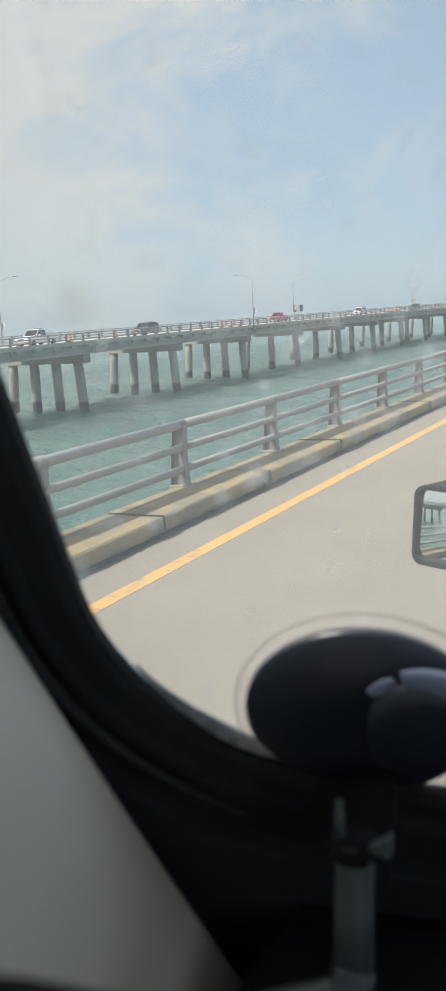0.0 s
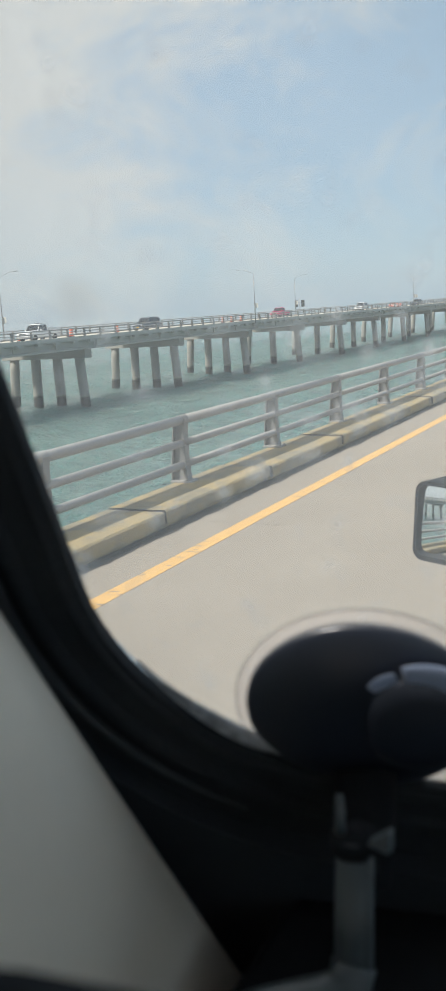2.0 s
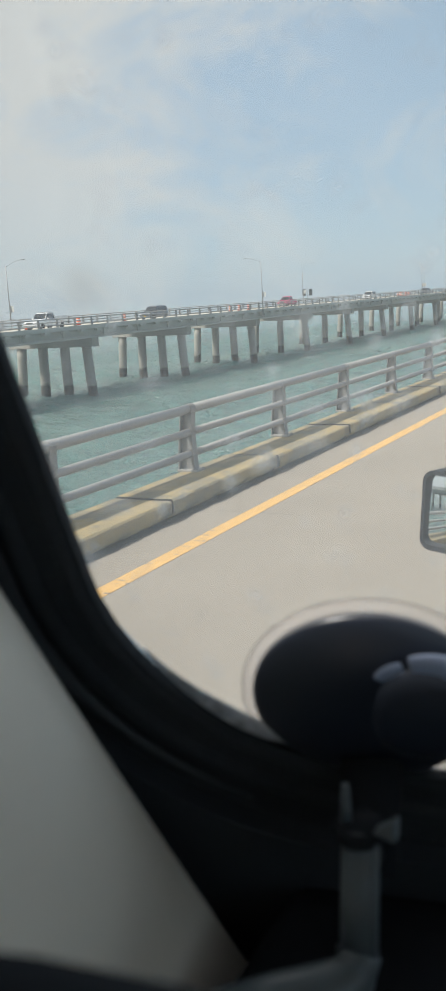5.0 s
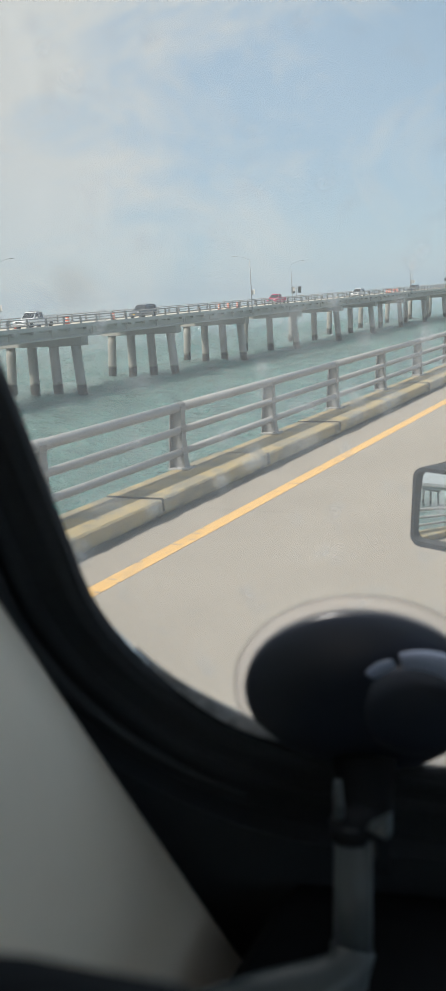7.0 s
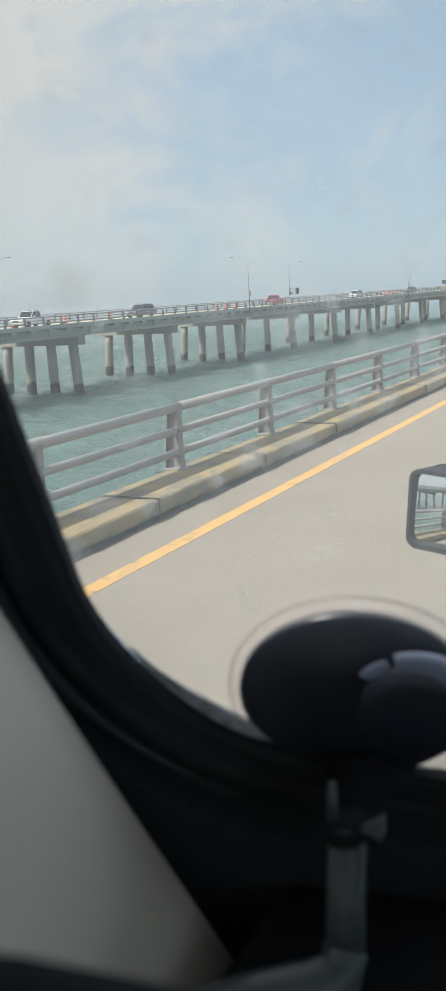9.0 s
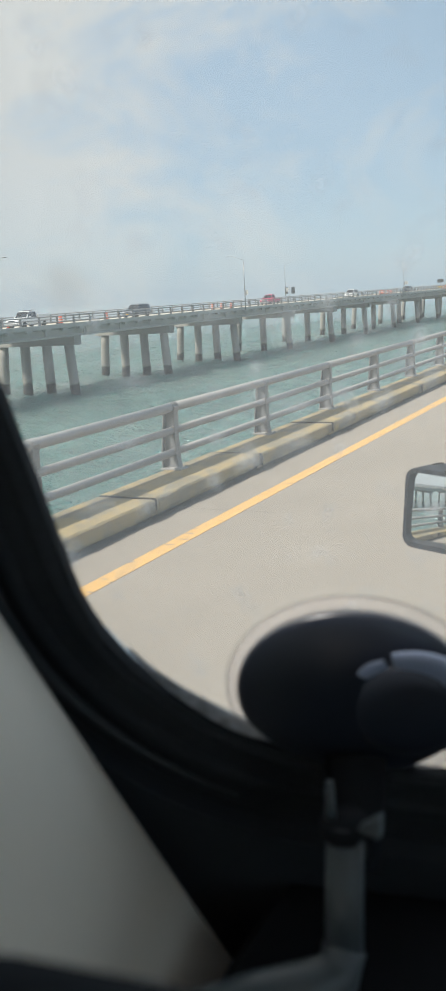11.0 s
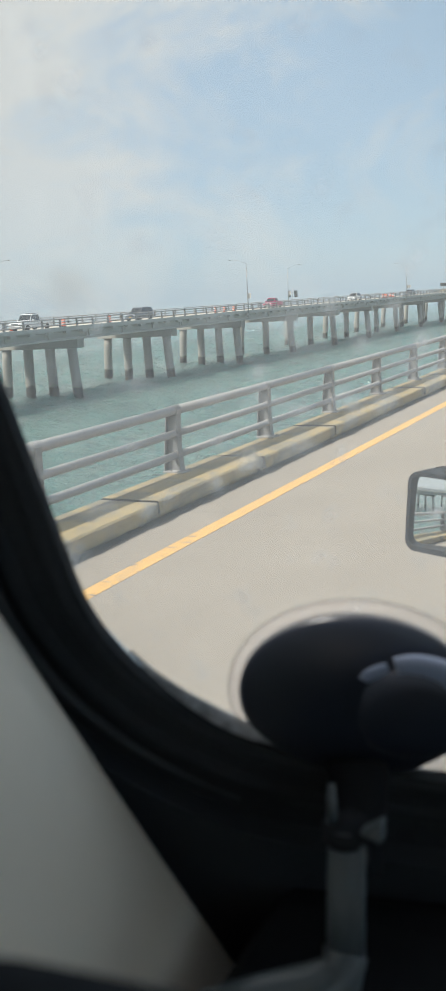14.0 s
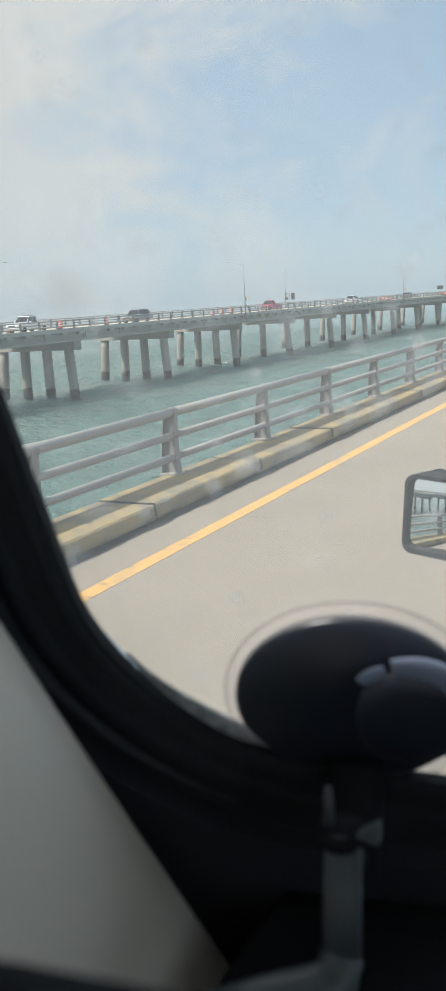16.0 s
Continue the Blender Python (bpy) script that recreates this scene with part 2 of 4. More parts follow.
def water_material():
    m = bpy.data.materials.new("sea_water")
    m.use_nodes = True
    n, l = m.node_tree.nodes, m.node_tree.links
    p = n["Principled BSDF"]
    p.inputs["IOR"].default_value = 1.5
    p.subsurface_method = "BURLEY"
    p.inputs["Subsurface Weight"].default_value, p.inputs["Subsurface Scale"].default_value = 0.85, 1.0
    p.inputs["Subsurface Radius"].default_value = (6.0, 16.0, 16.0)
    p.inputs["Specular Tint"].default_value = (0.88, 0.99, 0.97, 1)
    g = n.new("ShaderNodeNewGeometry")
    t = n.new("ShaderNodeTexNoise")
    t.inputs["Scale"].default_value, t.inputs["Detail"].default_value = 0.03, 5
    r = n.new("ShaderNodeValToRGB")
    r.color_ramp.elements[0].position, r.color_ramp.elements[1].position = 0.35, 0.7
    r.color_ramp.elements[0].color, r.color_ramp.elements[1].color = (0.109, 0.188, 0.170, 1), (0.150, 0.232, 0.208, 1)
    l.new(g.outputs["Position"], t.inputs["Vector"])
    l.new(t.outputs["Fac"], r.inputs["Fac"])
    l.new(r.outputs["Color"], p.inputs["Base Color"])
    # the chop runs together to a smooth sheen far out
    out = n.new("ShaderNodeVectorMath")
    out.operation = "DISTANCE"
    out.inputs[1].default_value = (130, 60, SEA)
    calm = n.new("ShaderNodeMapRange")
    calm.inputs["From Min"].default_value, calm.inputs["From Max"].default_value = 170, 520
    calm.inputs["To Min"].default_value, calm.inputs["To Max"].default_value = 1.0, 0.0
    l.new(g.outputs["Position"], out.inputs[0])
    l.new(out.outputs["Value"], calm.inputs["Value"])
    sheen = n.new("ShaderNodeMapRange")
    sheen.inputs["To Min"].default_value, sheen.inputs["To Max"].default_value = 0.02, 0.16
    l.new(calm.outputs["Result"], sheen.inputs["Value"])
    l.new(sheen.outputs["Result"], p.inputs["Roughness"])
    last = None
    for sc, dist, sq in ((0.35, 1.6, (1, 0.5, 1)), (0.9, 1.7, (1, 0.6, 1)), (2.6, 0.8, (1, 0.7, 1))):
        mp = n.new("ShaderNodeMapping")
        mp.inputs["Scale"].default_value, mp.inputs["Rotation"].default_value = sq, (0, 0, 0.5)
        w = n.new("ShaderNodeTexNoise")
        w.inputs["Scale"].default_value, w.inputs["Detail"].default_value, w.inputs["Distortion"].default_value = sc, 4, 0.4
        b = n.new("ShaderNodeBump")
        b.inputs["Distance"].default_value = dist
        l.new(calm.outputs["Result"], b.inputs["Strength"])
        l.new(g.outputs["Position"], mp.inputs["Vector"])
        l.new(mp.outputs["Vector"], w.inputs["Vector"])
        l.new(w.outputs["Fac"], b.inputs["Height"])
        if last:
            l.new(last, b.inputs["Normal"])
        last = b.outputs["Normal"]
    l.new(last, p.inputs["Normal"])
    return m


def line_material():
    """Yellow road paint with flaked patches that show the road below."""
    m = material("yellow_road_paint", (0.74, 0.44, 0.145), 0.7, second=(0.64, 0.38, 0.135), scale=4, amount=0.6, bump=0.4, bump_scale=160)
    n, l = m.node_tree.nodes, m.node_tree.links
    p = n["Principled BSDF"]
    old = p.inputs["Base Color"].links[0].from_socket
    g = n.new("ShaderNodeNewGeometry")
    mp = n.new("ShaderNodeMapping")
    mp.inputs["Scale"].default_value = (17.0, 4.0, 1)
    mp.inputs["Rotation"].default_value = (0, 0, 0.35)
    t = n.new("ShaderNodeTexNoise")
    t.inputs["Scale"].default_value, t.inputs["Detail"].default_value = 0.9, 4
    big = n.new("ShaderNodeTexNoise")
    big.inputs["Scale"].default_value = 0.25
    a = n.new("ShaderNodeMath")
    a.operation = "MULTIPLY_ADD"
    a.inputs[1].default_value = 0.2
    r = n.new("ShaderNodeMapRange")
    r.inputs["From Min"].default_value, r.inputs["From Max"].default_value = 0.737, 0.755
    x = n.new("ShaderNodeMix")
    x.data_type = "RGBA"
    x.inputs["B"].default_value = (0.20, 0.185, 0.16, 1)
    l.new(g.outputs["Position"], mp.inputs["Vector"])
    l.new(mp.outputs["Vector"], t.inputs["Vector"])
    l.new(g.outputs["Position"], big.inputs["Vector"])
    l.new(big.outputs["Fac"], a.inputs[0])
    l.new(t.outputs["Fac"], a.inputs[2])
    l.new(a.outputs[0], r.inputs["Value"])
    l.new(r.outputs["Result"], x.inputs["Factor"])
    l.new(old, x.inputs["A"])
    l.new(x.outputs["Result"], p.inputs["Base Color"])
    return m


def windscreen_material():
    """Clear glass with a weak gloss, blotches of dried spray and an even dust veil that paints in haze."""
    m = bpy.data.materials.new("windscreen_glass")
    m.use_nodes = True
    n, l = m.node_tree.nodes, m.node_tree.links
    n.remove(n["Principled BSDF"])
    out = n["Material Output"]
    clear = n.new("ShaderNodeBsdfTransparent")
    clear.inputs["Color"].default_value = (0.97, 0.98, 0.975, 1)
    gl = n.new("ShaderNodeBsdfGlossy")
    gl.inputs["Roughness"].default_value = 0.02
    dust = n.new("ShaderNodeBsdfTranslucent")
    dust.inputs["Color"].default_value = (0.95, 0.95, 0.945, 1)
    fr = n.new("ShaderNodeFresnel")
    fr.inputs["IOR"].default_value = 1.25
    a = n.new("ShaderNodeMixShader")
    b = n.new("ShaderNodeMixShader")
    co = n.new("ShaderNodeTexCoord")
    t = n.new("ShaderNodeTexNoise")
    t.inputs["Scale"].default_value, t.inputs["Detail"].default_value = 62, 2
    r = n.new("ShaderNodeMapRange")
    r.inputs["From Min"].default_value, r.inputs["From Max"].default_value = 0.60, 0.82
    # the 0.11 floor is a dust film that also puts haze over the distance
    r.inputs["To Min"].default_value, r.inputs["To Max"].default_value = 0.11, 0.36
    l.new(co.outputs["Object"], t.inputs["Vector"])
    l.new(t.outputs["Fac"], r.inputs["Value"])
    l.new(fr.outputs[0], a.inputs[0])
    l.new(clear.outputs[0], a.inputs[1])
    l.new(gl.outputs[0], a.inputs[2])
    l.new(r.outputs["Result"], b.inputs[0])
    l.new(a.outputs[0], b.inputs[1])
    l.new(dust.outputs[0], b.inputs[2])
    spot = n.new("ShaderNodeVectorMath")
    spot.operation = "DISTANCE"
    spot.inputs[1].default_value = (0.2624, 0.1837, EYE + 0.0044)
    wob = n.new("ShaderNodeMath")
    wob.operation = "MULTIPLY_ADD"
    wob.inputs[1].default_value = 0.012
    edge = n.new("ShaderNodeMapRange")
    edge.interpolation_type = "SMOOTHSTEP"
    edge.inputs["From Min"].default_value, edge.inputs["From Max"].default_value = 0.019, 0.006
    tint = n.new("ShaderNodeMix")
    tint.data_type = "RGBA"
    tint.inputs["A"].default_value, tint.inputs["B"].default_value = (0.97, 0.98, 0.975, 1), (0.90, 0.90, 0.885, 1)
    l.new(co.outputs["Object"], spot.inputs[0])
    l.new(t.outputs["Fac"], wob.inputs[0])
    l.new(spot.outputs["Value"], wob.inputs[2])
    l.new(wob.outputs[0], edge.inputs["Value"])
    l.new(edge.outputs["Result"], tint.inputs["Factor"])
    l.new(tint.outputs["Result"], clear.inputs["Color"])
    l.new(b.outputs[0], out.inputs["Surface"])
    return m


def clear_plastic_material():
    m = bpy.data.materials.new("clear_plastic")
    m.use_nodes = True
    n, l = m.node_tree.nodes, m.node_tree.links
    n.remove(n["Principled BSDF"])
    c = n.new("ShaderNodeBsdfTransparent")
    c.inputs["Color"].default_value = (0.97, 0.95, 0.94, 1)
    d = n.new("ShaderNodeBsdfTranslucent")
    d.inputs["Color"].default_value = (0.86, 0.82, 0.79, 1)
    a = n.new("ShaderNodeMixShader")
    a.inputs[0].default_value = 0.22
    l.new(c.outputs[0], a.inputs[1])
    l.new(d.outputs[0], a.inputs[2])
    l.new(a.outputs[0], n["Material Output"].inputs["Surface"])
    return m


def spray_material():
    """A dried drop: thin and pale, fading out from its middle."""
    m = bpy.data.materials.new("dried_spray")
    m.use_nodes = True
    n, l = m.node_tree.nodes, m.node_tree.links
    n.remove(n["Principled BSDF"])
    c = n.new("ShaderNodeBsdfTransparent")
    d = n.new("ShaderNodeBsdfTranslucent")
    d.inputs["Color"].default_value = (0.95, 0.95, 0.94, 1)
    co = n.new("ShaderNodeTexCoord")
    far = n.new("ShaderNodeVectorMath")
    far.operation = "LENGTH"
    t = n.new("ShaderNodeTexNoise")
    t.inputs["Scale"].default_value, t.inputs["Detail"].default_value = 2.2, 3
    a = n.new("ShaderNodeMath")
    a.operation = "MULTIPLY_ADD"
    a.inputs[1].default_value = 1.0
    info = n.new("ShaderNodeObjectInfo")
    r = n.new("ShaderNodeMapRange")
    r.interpolation_type = "SMOOTHSTEP"
    r.inputs["From Min"].default_value, r.inputs["From Max"].default_value = 1.4, 0.35
    k = n.new("ShaderNodeMath")
    k.operation = "MULTIPLY_ADD"
    k.inputs[1].default_value, k.inputs[2].default_value = 0.22, 0.26
    w = n.new("ShaderNodeMath")
    w.operation = "MULTIPLY"
    mix = n.new("ShaderNodeMixShader")
    l.new(co.outputs["Object"], far.inputs[0])
    l.new(co.outputs["Object"], t.inputs["Vector"])
    l.new(t.outputs["Fac"], a.inputs[0])
    l.new(far.outputs["Value"], a.inputs[2])
    l.new(a.outputs[0], r.inputs["Value"])
    l.new(info.outputs["Random"], k.inputs[0])
    l.new(k.outputs[0], w.inputs[0])
    l.new(r.outputs["Result"], w.inputs[1])
    l.new(w.outputs[0], mix.inputs[0])
    l.new(c.outputs[0], mix.inputs[1])
    l.new(d.outputs[0], mix.inputs[2])
    l.new(mix.outputs[0], n["Material Output"].inputs["Surface"])
    return m


SPRAY = spray_material()
WATER, LINE, WINDSCREEN, CLEAR = water_material(), line_material(), windscreen_material(), clear_plastic_material()


# ---- mesh helpers ----
def part(name, bm, mat, parent=None, label="", smooth=False):
    me = bpy.data.meshes.new(name)
    bm.normal_update()
    bm.to_mesh(me)
    bm.free()
    me.materials.append(mat)
    if smooth:
        me.polygons.foreach_set("use_smooth", [True] * len(me.polygons))
    ob = new(name, me)
    if parent:
        ob.parent = parent
    if label:
        tagged(ob, label)
    return ob


def share(ob, m, parent=None):
    """Another object on the same mesh, at the pose m."""
    o = new(ob.name.split(".")[0], ob.data)
    o.parent = parent or ob.parent
    o.matrix_basis = m
    return o


def box(bm, x0, x1, y0, y1, z0, z1, bevel=0.0):
    r = bmesh.ops.create_cube(bm, size=1, matrix=Matrix.Translation(((x0 + x1) / 2, (y0 + y1) / 2, (z0 + z1) / 2)) @ Matrix.Diagonal((x1 - x0, y1 - y0, z1 - z0, 1)))
    if bevel:
        vs = set(r["verts"])
        es = [e for e in bm.edges if e.verts[0] in vs and e.verts[1] in vs]
        bmesh.ops.bevel(bm, geom=es, offset=bevel, segments=2, affect="EDGES", profile=0.6)
    return bm


def boxed(*a, bevel=0.0):
    return box(bmesh.new(), *a, bevel=bevel)


def tube(bm, p0, p1, r0, r1=None, seg=14, caps=True):
    p0, p1 = Vector(p0), Vector(p1)
    d = p1 - p0
    m = Matrix.Translation((p0 + p1) / 2) @ d.to_track_quat("Z", "Y").to_matrix().to_4x4()
    bmesh.ops.create_cone(bm, cap_ends=caps, segments=seg, radius1=r0, radius2=r0 if r1 is None else r1, depth=d.length, matrix=m)
    return bm


def tubed(*a, **k):
    return tube(bmesh.new(), *a, **k)


def lathe(profile, seg=24, axis=None):
    """A turned body from (radius, height) pairs, about z."""
    bm = bmesh.new()
    rings = []
    for r, z in profile:
        rings.append([bm.verts.new((r * math.cos(2 * math.pi * k / seg), r * math.sin(2 * math.pi * k / seg), z)) for k in range(seg)])
    for a, b in zip(rings, rings[1:]):
        for k in range(seg):
            bm.faces.new((a[k], a[(k + 1) % seg], b[(k + 1) % seg], b[k]))
    for ring, flip in ((rings[0], True), (rings[-1], False)):
        if profile[0 if flip else -1][0] > 1e-4:
            bm.faces.new(list(reversed(ring)) if flip else ring)
    if axis:
        bmesh.ops.transform(bm, matrix=axis, verts=bm.verts)
    return bm


def prism(outline, lo, hi, to=lambda a, b, c: (a, b, c), bevel=0.0):
    """A flat outline of (a, b) pairs given the thickness lo..hi."""
    bm = bmesh.new()
    f0 = [bm.verts.new(to(a, b, lo)) for a, b in outline]
    f1 = [bm.verts.new(to(a, b, hi)) for a, b in outline]
    n = len(outline)
    bm.faces.new(list(reversed(f0)))
    bm.faces.new(f1)
    for k in range(n):
        bm.faces.new((f0[k], f0[(k + 1) % n], f1[(k + 1) % n], f1[k]))
    bmesh.ops.recalc_face_normals(bm, faces=bm.faces)
    if bevel:
        bmesh.ops.bevel(bm, geom=list(bm.edges), offset=bevel, segments=1, affect="EDGES")
    return bm


def sweep(points, radius, seg=10):
    """A round bar along a line of points."""
    bm = bmesh.new()
    rings = []
    pts = [Vector(p) for p in points]
    for i, p in enumerate(pts):
        d = (pts[min(i + 1, len(pts) - 1)] - pts[max(i - 1, 0)]).normalized()
        q = d.to_track_quat("Z", "Y")
        rr = radius[i] if isinstance(radius, (list, tuple)) else radius
        rings.append([bm.verts.new(p + q @ Vector((rr * math.cos(2 * math.pi * k / seg), rr * math.sin(2 * math.pi * k / seg), 0))) for k in range(seg)])
    for a, b in zip(rings, rings[1:]):
        for k in range(seg):
            bm.faces.new((a[k], a[(k + 1) % seg], b[(k + 1) % seg], b[k]))
    bm.faces.new(list(reversed(rings[0])))
    bm.faces.new(rings[-1])
    return bm


def empty(name, m=None, **tags):
    ob = new(name)
    ob.empty_display_size = 0.2
    if m:
        ob.matrix_basis = m
    return tagged(ob, **tags)


# ---- sea ----
def sea():
    """One sheet to the horizon: wind waves where the water is near, flat beyond."""
    def axis(lo, hi, step):
        far = [60 * 1.35 ** k for k in range(1, 20)]
        return np.array([lo - f for f in reversed(far)] + list(np.arange(lo, hi, step)) + [hi + f for f in far])
    xs, ys = axis(-30, 330, 0.55), axis(9, 135, 0.55)
    gx, gy = np.meshgrid(xs, ys, indexing="ij")
    rng = np.random.RandomState(5)
    h = np.zeros_like(gx)
    for k in range(46):
        lam = 1.2 * 1.045 ** k
        a = math.radians(205) + rng.normal(0, 0.55)
        ph = rng.uniform(0, 2 * math.pi)
        wob = 0.6 * np.sin(gx * 0.045 * rng.uniform(0.5, 1.5) + ph) + 0.6 * np.sin(gy * 0.06 * rng.uniform(0.5, 1.5) + 2 * ph)
        h += 0.0105 * lam ** 0.8 * np.sin((gx * math.cos(a) + gy * math.sin(a)) * 2 * math.pi / lam + ph + wob)
    h = h + 0.35 * np.abs(h)
    fade = np.clip((gx + 40) / 40, 0, 1) * np.clip((340 - gx) / 60, 0, 1) * np.clip((gy - 5) / 10, 0, 1) * np.clip((140 - gy) / 30, 0, 1)
    co = np.stack([gx, gy, SEA + h * fade], axis=-1).reshape(-1, 3)
    nx, ny = len(xs), len(ys)
    idx = np.arange(nx * ny).reshape(nx, ny)
    quads = np.stack([idx[:-1, :-1], idx[1:, :-1], idx[1:, 1:], idx[:-1, 1:]], axis=-1).reshape(-1, 4)
    me = bpy.data.meshes.new("water")
    me.vertices.add(len(co))
    me.vertices.foreach_set("co", co.ravel())
    me.loops.add(quads.size)
    me.loops.foreach_set("vertex_index", quads.ravel())
    me.polygons.add(len(quads))
    me.polygons.foreach_set("loop_start", np.arange(0, quads.size, 4))
    me.update(calc_edges=True)
    me.polygons.foreach_set("use_smooth", np.ones(len(quads), dtype=bool))
    me.materials.append(WATER)
    tagged(new("water", me), "choppy grey-green sea water under the bridges", "sea", kind="structure")


sea()

# ---- own bridge ----
PITCH = 3.43              # rail post to rail post, kerb joint to kerb joint
X0, X1 = -71.87, 384.32   # ends of the built stretch
KERB_Y, RAIL_Y, EDGE_Y, LINE_Y = 6.14, 6.90, 7.03, 5.28
WALK_Z = 0.25
POST_X = 12.36            # a post beside the coach
JOINT_X = 10.45           # a joint between two kerb blocks
TWIN_X = 7.21             # the extra post at an expansion joint of the railing
BAY = PITCH * 7           # from one expansion joint to the next


def own_bridge():
    road = part("road", boxed(X0, X1, -5.2, KERB_Y - 0.11, -0.3, 0.0), ASPHALT)
    tagged(road, "pale worn concrete carriageway of the bridge", "road", kind="structure")
    gutter = part("gutter_strip", boxed(X0, X1, KERB_Y - 0.105, KERB_Y + 0.115, -0.3, -0.006), SHADED_DIRT)
    tagged(gutter, "dirt strip along the kerb's foot, coloured dark with the overhang's shade", "gutter", kind="structure")
    bed = part("kerb_bed", boxed(X0, X1, KERB_Y + 0.125, EDGE_Y - 0.03, -0.29, 0.06), SHADED_DIRT)
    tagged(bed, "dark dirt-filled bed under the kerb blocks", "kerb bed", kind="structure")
    fill = part("joint_filler", boxed(X0, X1, KERB_Y + 0.045, EDGE_Y - 0.03, 0.065, WALK_Z - 0.045), SHADED_DIRT)
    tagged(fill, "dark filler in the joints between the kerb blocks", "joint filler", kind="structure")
    far = part("kerb_opposite", boxed(X0, X1, -6.2, -5.2, -0.3, WALK_Z, bevel=0.03), KERB)
    tagged(far, "concrete kerb on the opposite side of the carriageway", "kerb", kind="structure")
    line = part("edge_line", boxed(X0, X1, LINE_Y - 0.105, LINE_Y + 0.105, -0.02, 0.004), LINE)
    tagged(line, "flaking yellow edge line painted on the road", "road marking", kind="structure")
    # slab joint and cracks
    rng = random.Random(11)
    for name, x, y0, y1, width in (("road_crack", 11.0, 4.72, KERB_Y - 0.30, 0.006), ("road_crack", 27.3, 3.9, KERB_Y - 0.2, 0.008), ("road_crack", 34.46, -4.0, KERB_Y - 0.12, 0.010)):
        label = "thin dark crack across the road surface"
        bm = bmesh.new()
        n, last, xx = 60, None, x
        for i in range(n + 1):
            y = y0 + (y1 - y0) * i / n
            xx = x + 0.5 * (xx - x) + rng.uniform(-0.02, 0.02)
            w = width * rng.uniform(0.3, 1.3)
            pair = [bm.verts.new((xx - w, y, 0.0022)), bm.verts.new((xx + w, y, 0.0022))]
            if last:
                bm.faces.new((last[0], last[1], pair[1], pair[0]))
            last = pair
        tagged(part(name, bm, SHADED_DIRT), label, "road crack", kind="structure")
    # dirt washed against the foot of the kerb, the overhang's shade put into its colour
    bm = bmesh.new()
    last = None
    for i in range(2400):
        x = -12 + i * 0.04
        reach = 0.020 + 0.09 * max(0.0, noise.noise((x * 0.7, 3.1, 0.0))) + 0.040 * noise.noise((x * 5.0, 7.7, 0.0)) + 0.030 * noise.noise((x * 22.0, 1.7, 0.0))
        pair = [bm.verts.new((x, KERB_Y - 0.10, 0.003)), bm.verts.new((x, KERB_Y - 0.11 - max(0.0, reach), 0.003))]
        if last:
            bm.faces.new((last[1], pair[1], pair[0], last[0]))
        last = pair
    tagged(part("dirt_drift", bm, SHADED_DIRT), "ragged dirt at the kerb's foot, coloured dark with the overhang's shade", "road dirt", kind="structure")
    # kerb blocks
    kerb = empty("kerb", label="stained yellowish concrete kerb and ledge in long blocks", category="kerb", kind="structure")
    shapes = []
    for v in range(4):
        rng = random.Random(v)
        bm = bmesh.new()
        n = 30
        L = PITCH - 0.085
        rows = []
        for i in range(n + 1):
            x = L * i / n
            w = lambda a: rng.uniform(-a, a)
            rows.append([bm.verts.new((x, y + w(0.002), z + w(0.001))) for y, z in ((0.11, -0.26), (0.11, 0.050), (0.0, 0.070 + w(0.012) + 0.022 * noise.noise((x * 1.6, v * 5.3, 0.4))), (0.0, WALK_Z - 0.025 + w(0.005)), (0.024 + w(0.003), WALK_Z), (0.30, WALK_Z - 0.002), (EDGE_Y - KERB_Y - 0.015, WALK_Z), (EDGE_Y - KERB_Y, WALK_Z - 0.015 + w(0.003)))] + [bm.verts.new((x, EDGE_Y - KERB_Y, -0.40))])
        for a, b in zip(rows, rows[1:]):
            for k in range(len(a)):
                bm.faces.new((a[k], a[(k + 1) % len(a)], b[(k + 1) % len(a)], b[k]))
        for end in (bm.faces.new(rows[0]), bm.faces.new(list(reversed(rows[-1])))):
            end.material_index = 1
        bmesh.ops.recalc_face_normals(bm, faces=bm.faces)
        o = part("kerb_block", bm, KERB, kerb)
        o.data.materials.append(SHADED_DIRT)
        shapes.append(o)
    first = JOINT_X - PITCH * 24
    for k in range(133):
        m = Matrix.Translation((first + k * PITCH, KERB_Y + 0.012 * math.sin(k * 2.4), 0.005 * math.sin(k * 3.7)))
        if k < 4:
            shapes[k].matrix_basis = m
        else:
            share(shapes[(k * 7 + k // 3) % 4], m)


own_bridge()


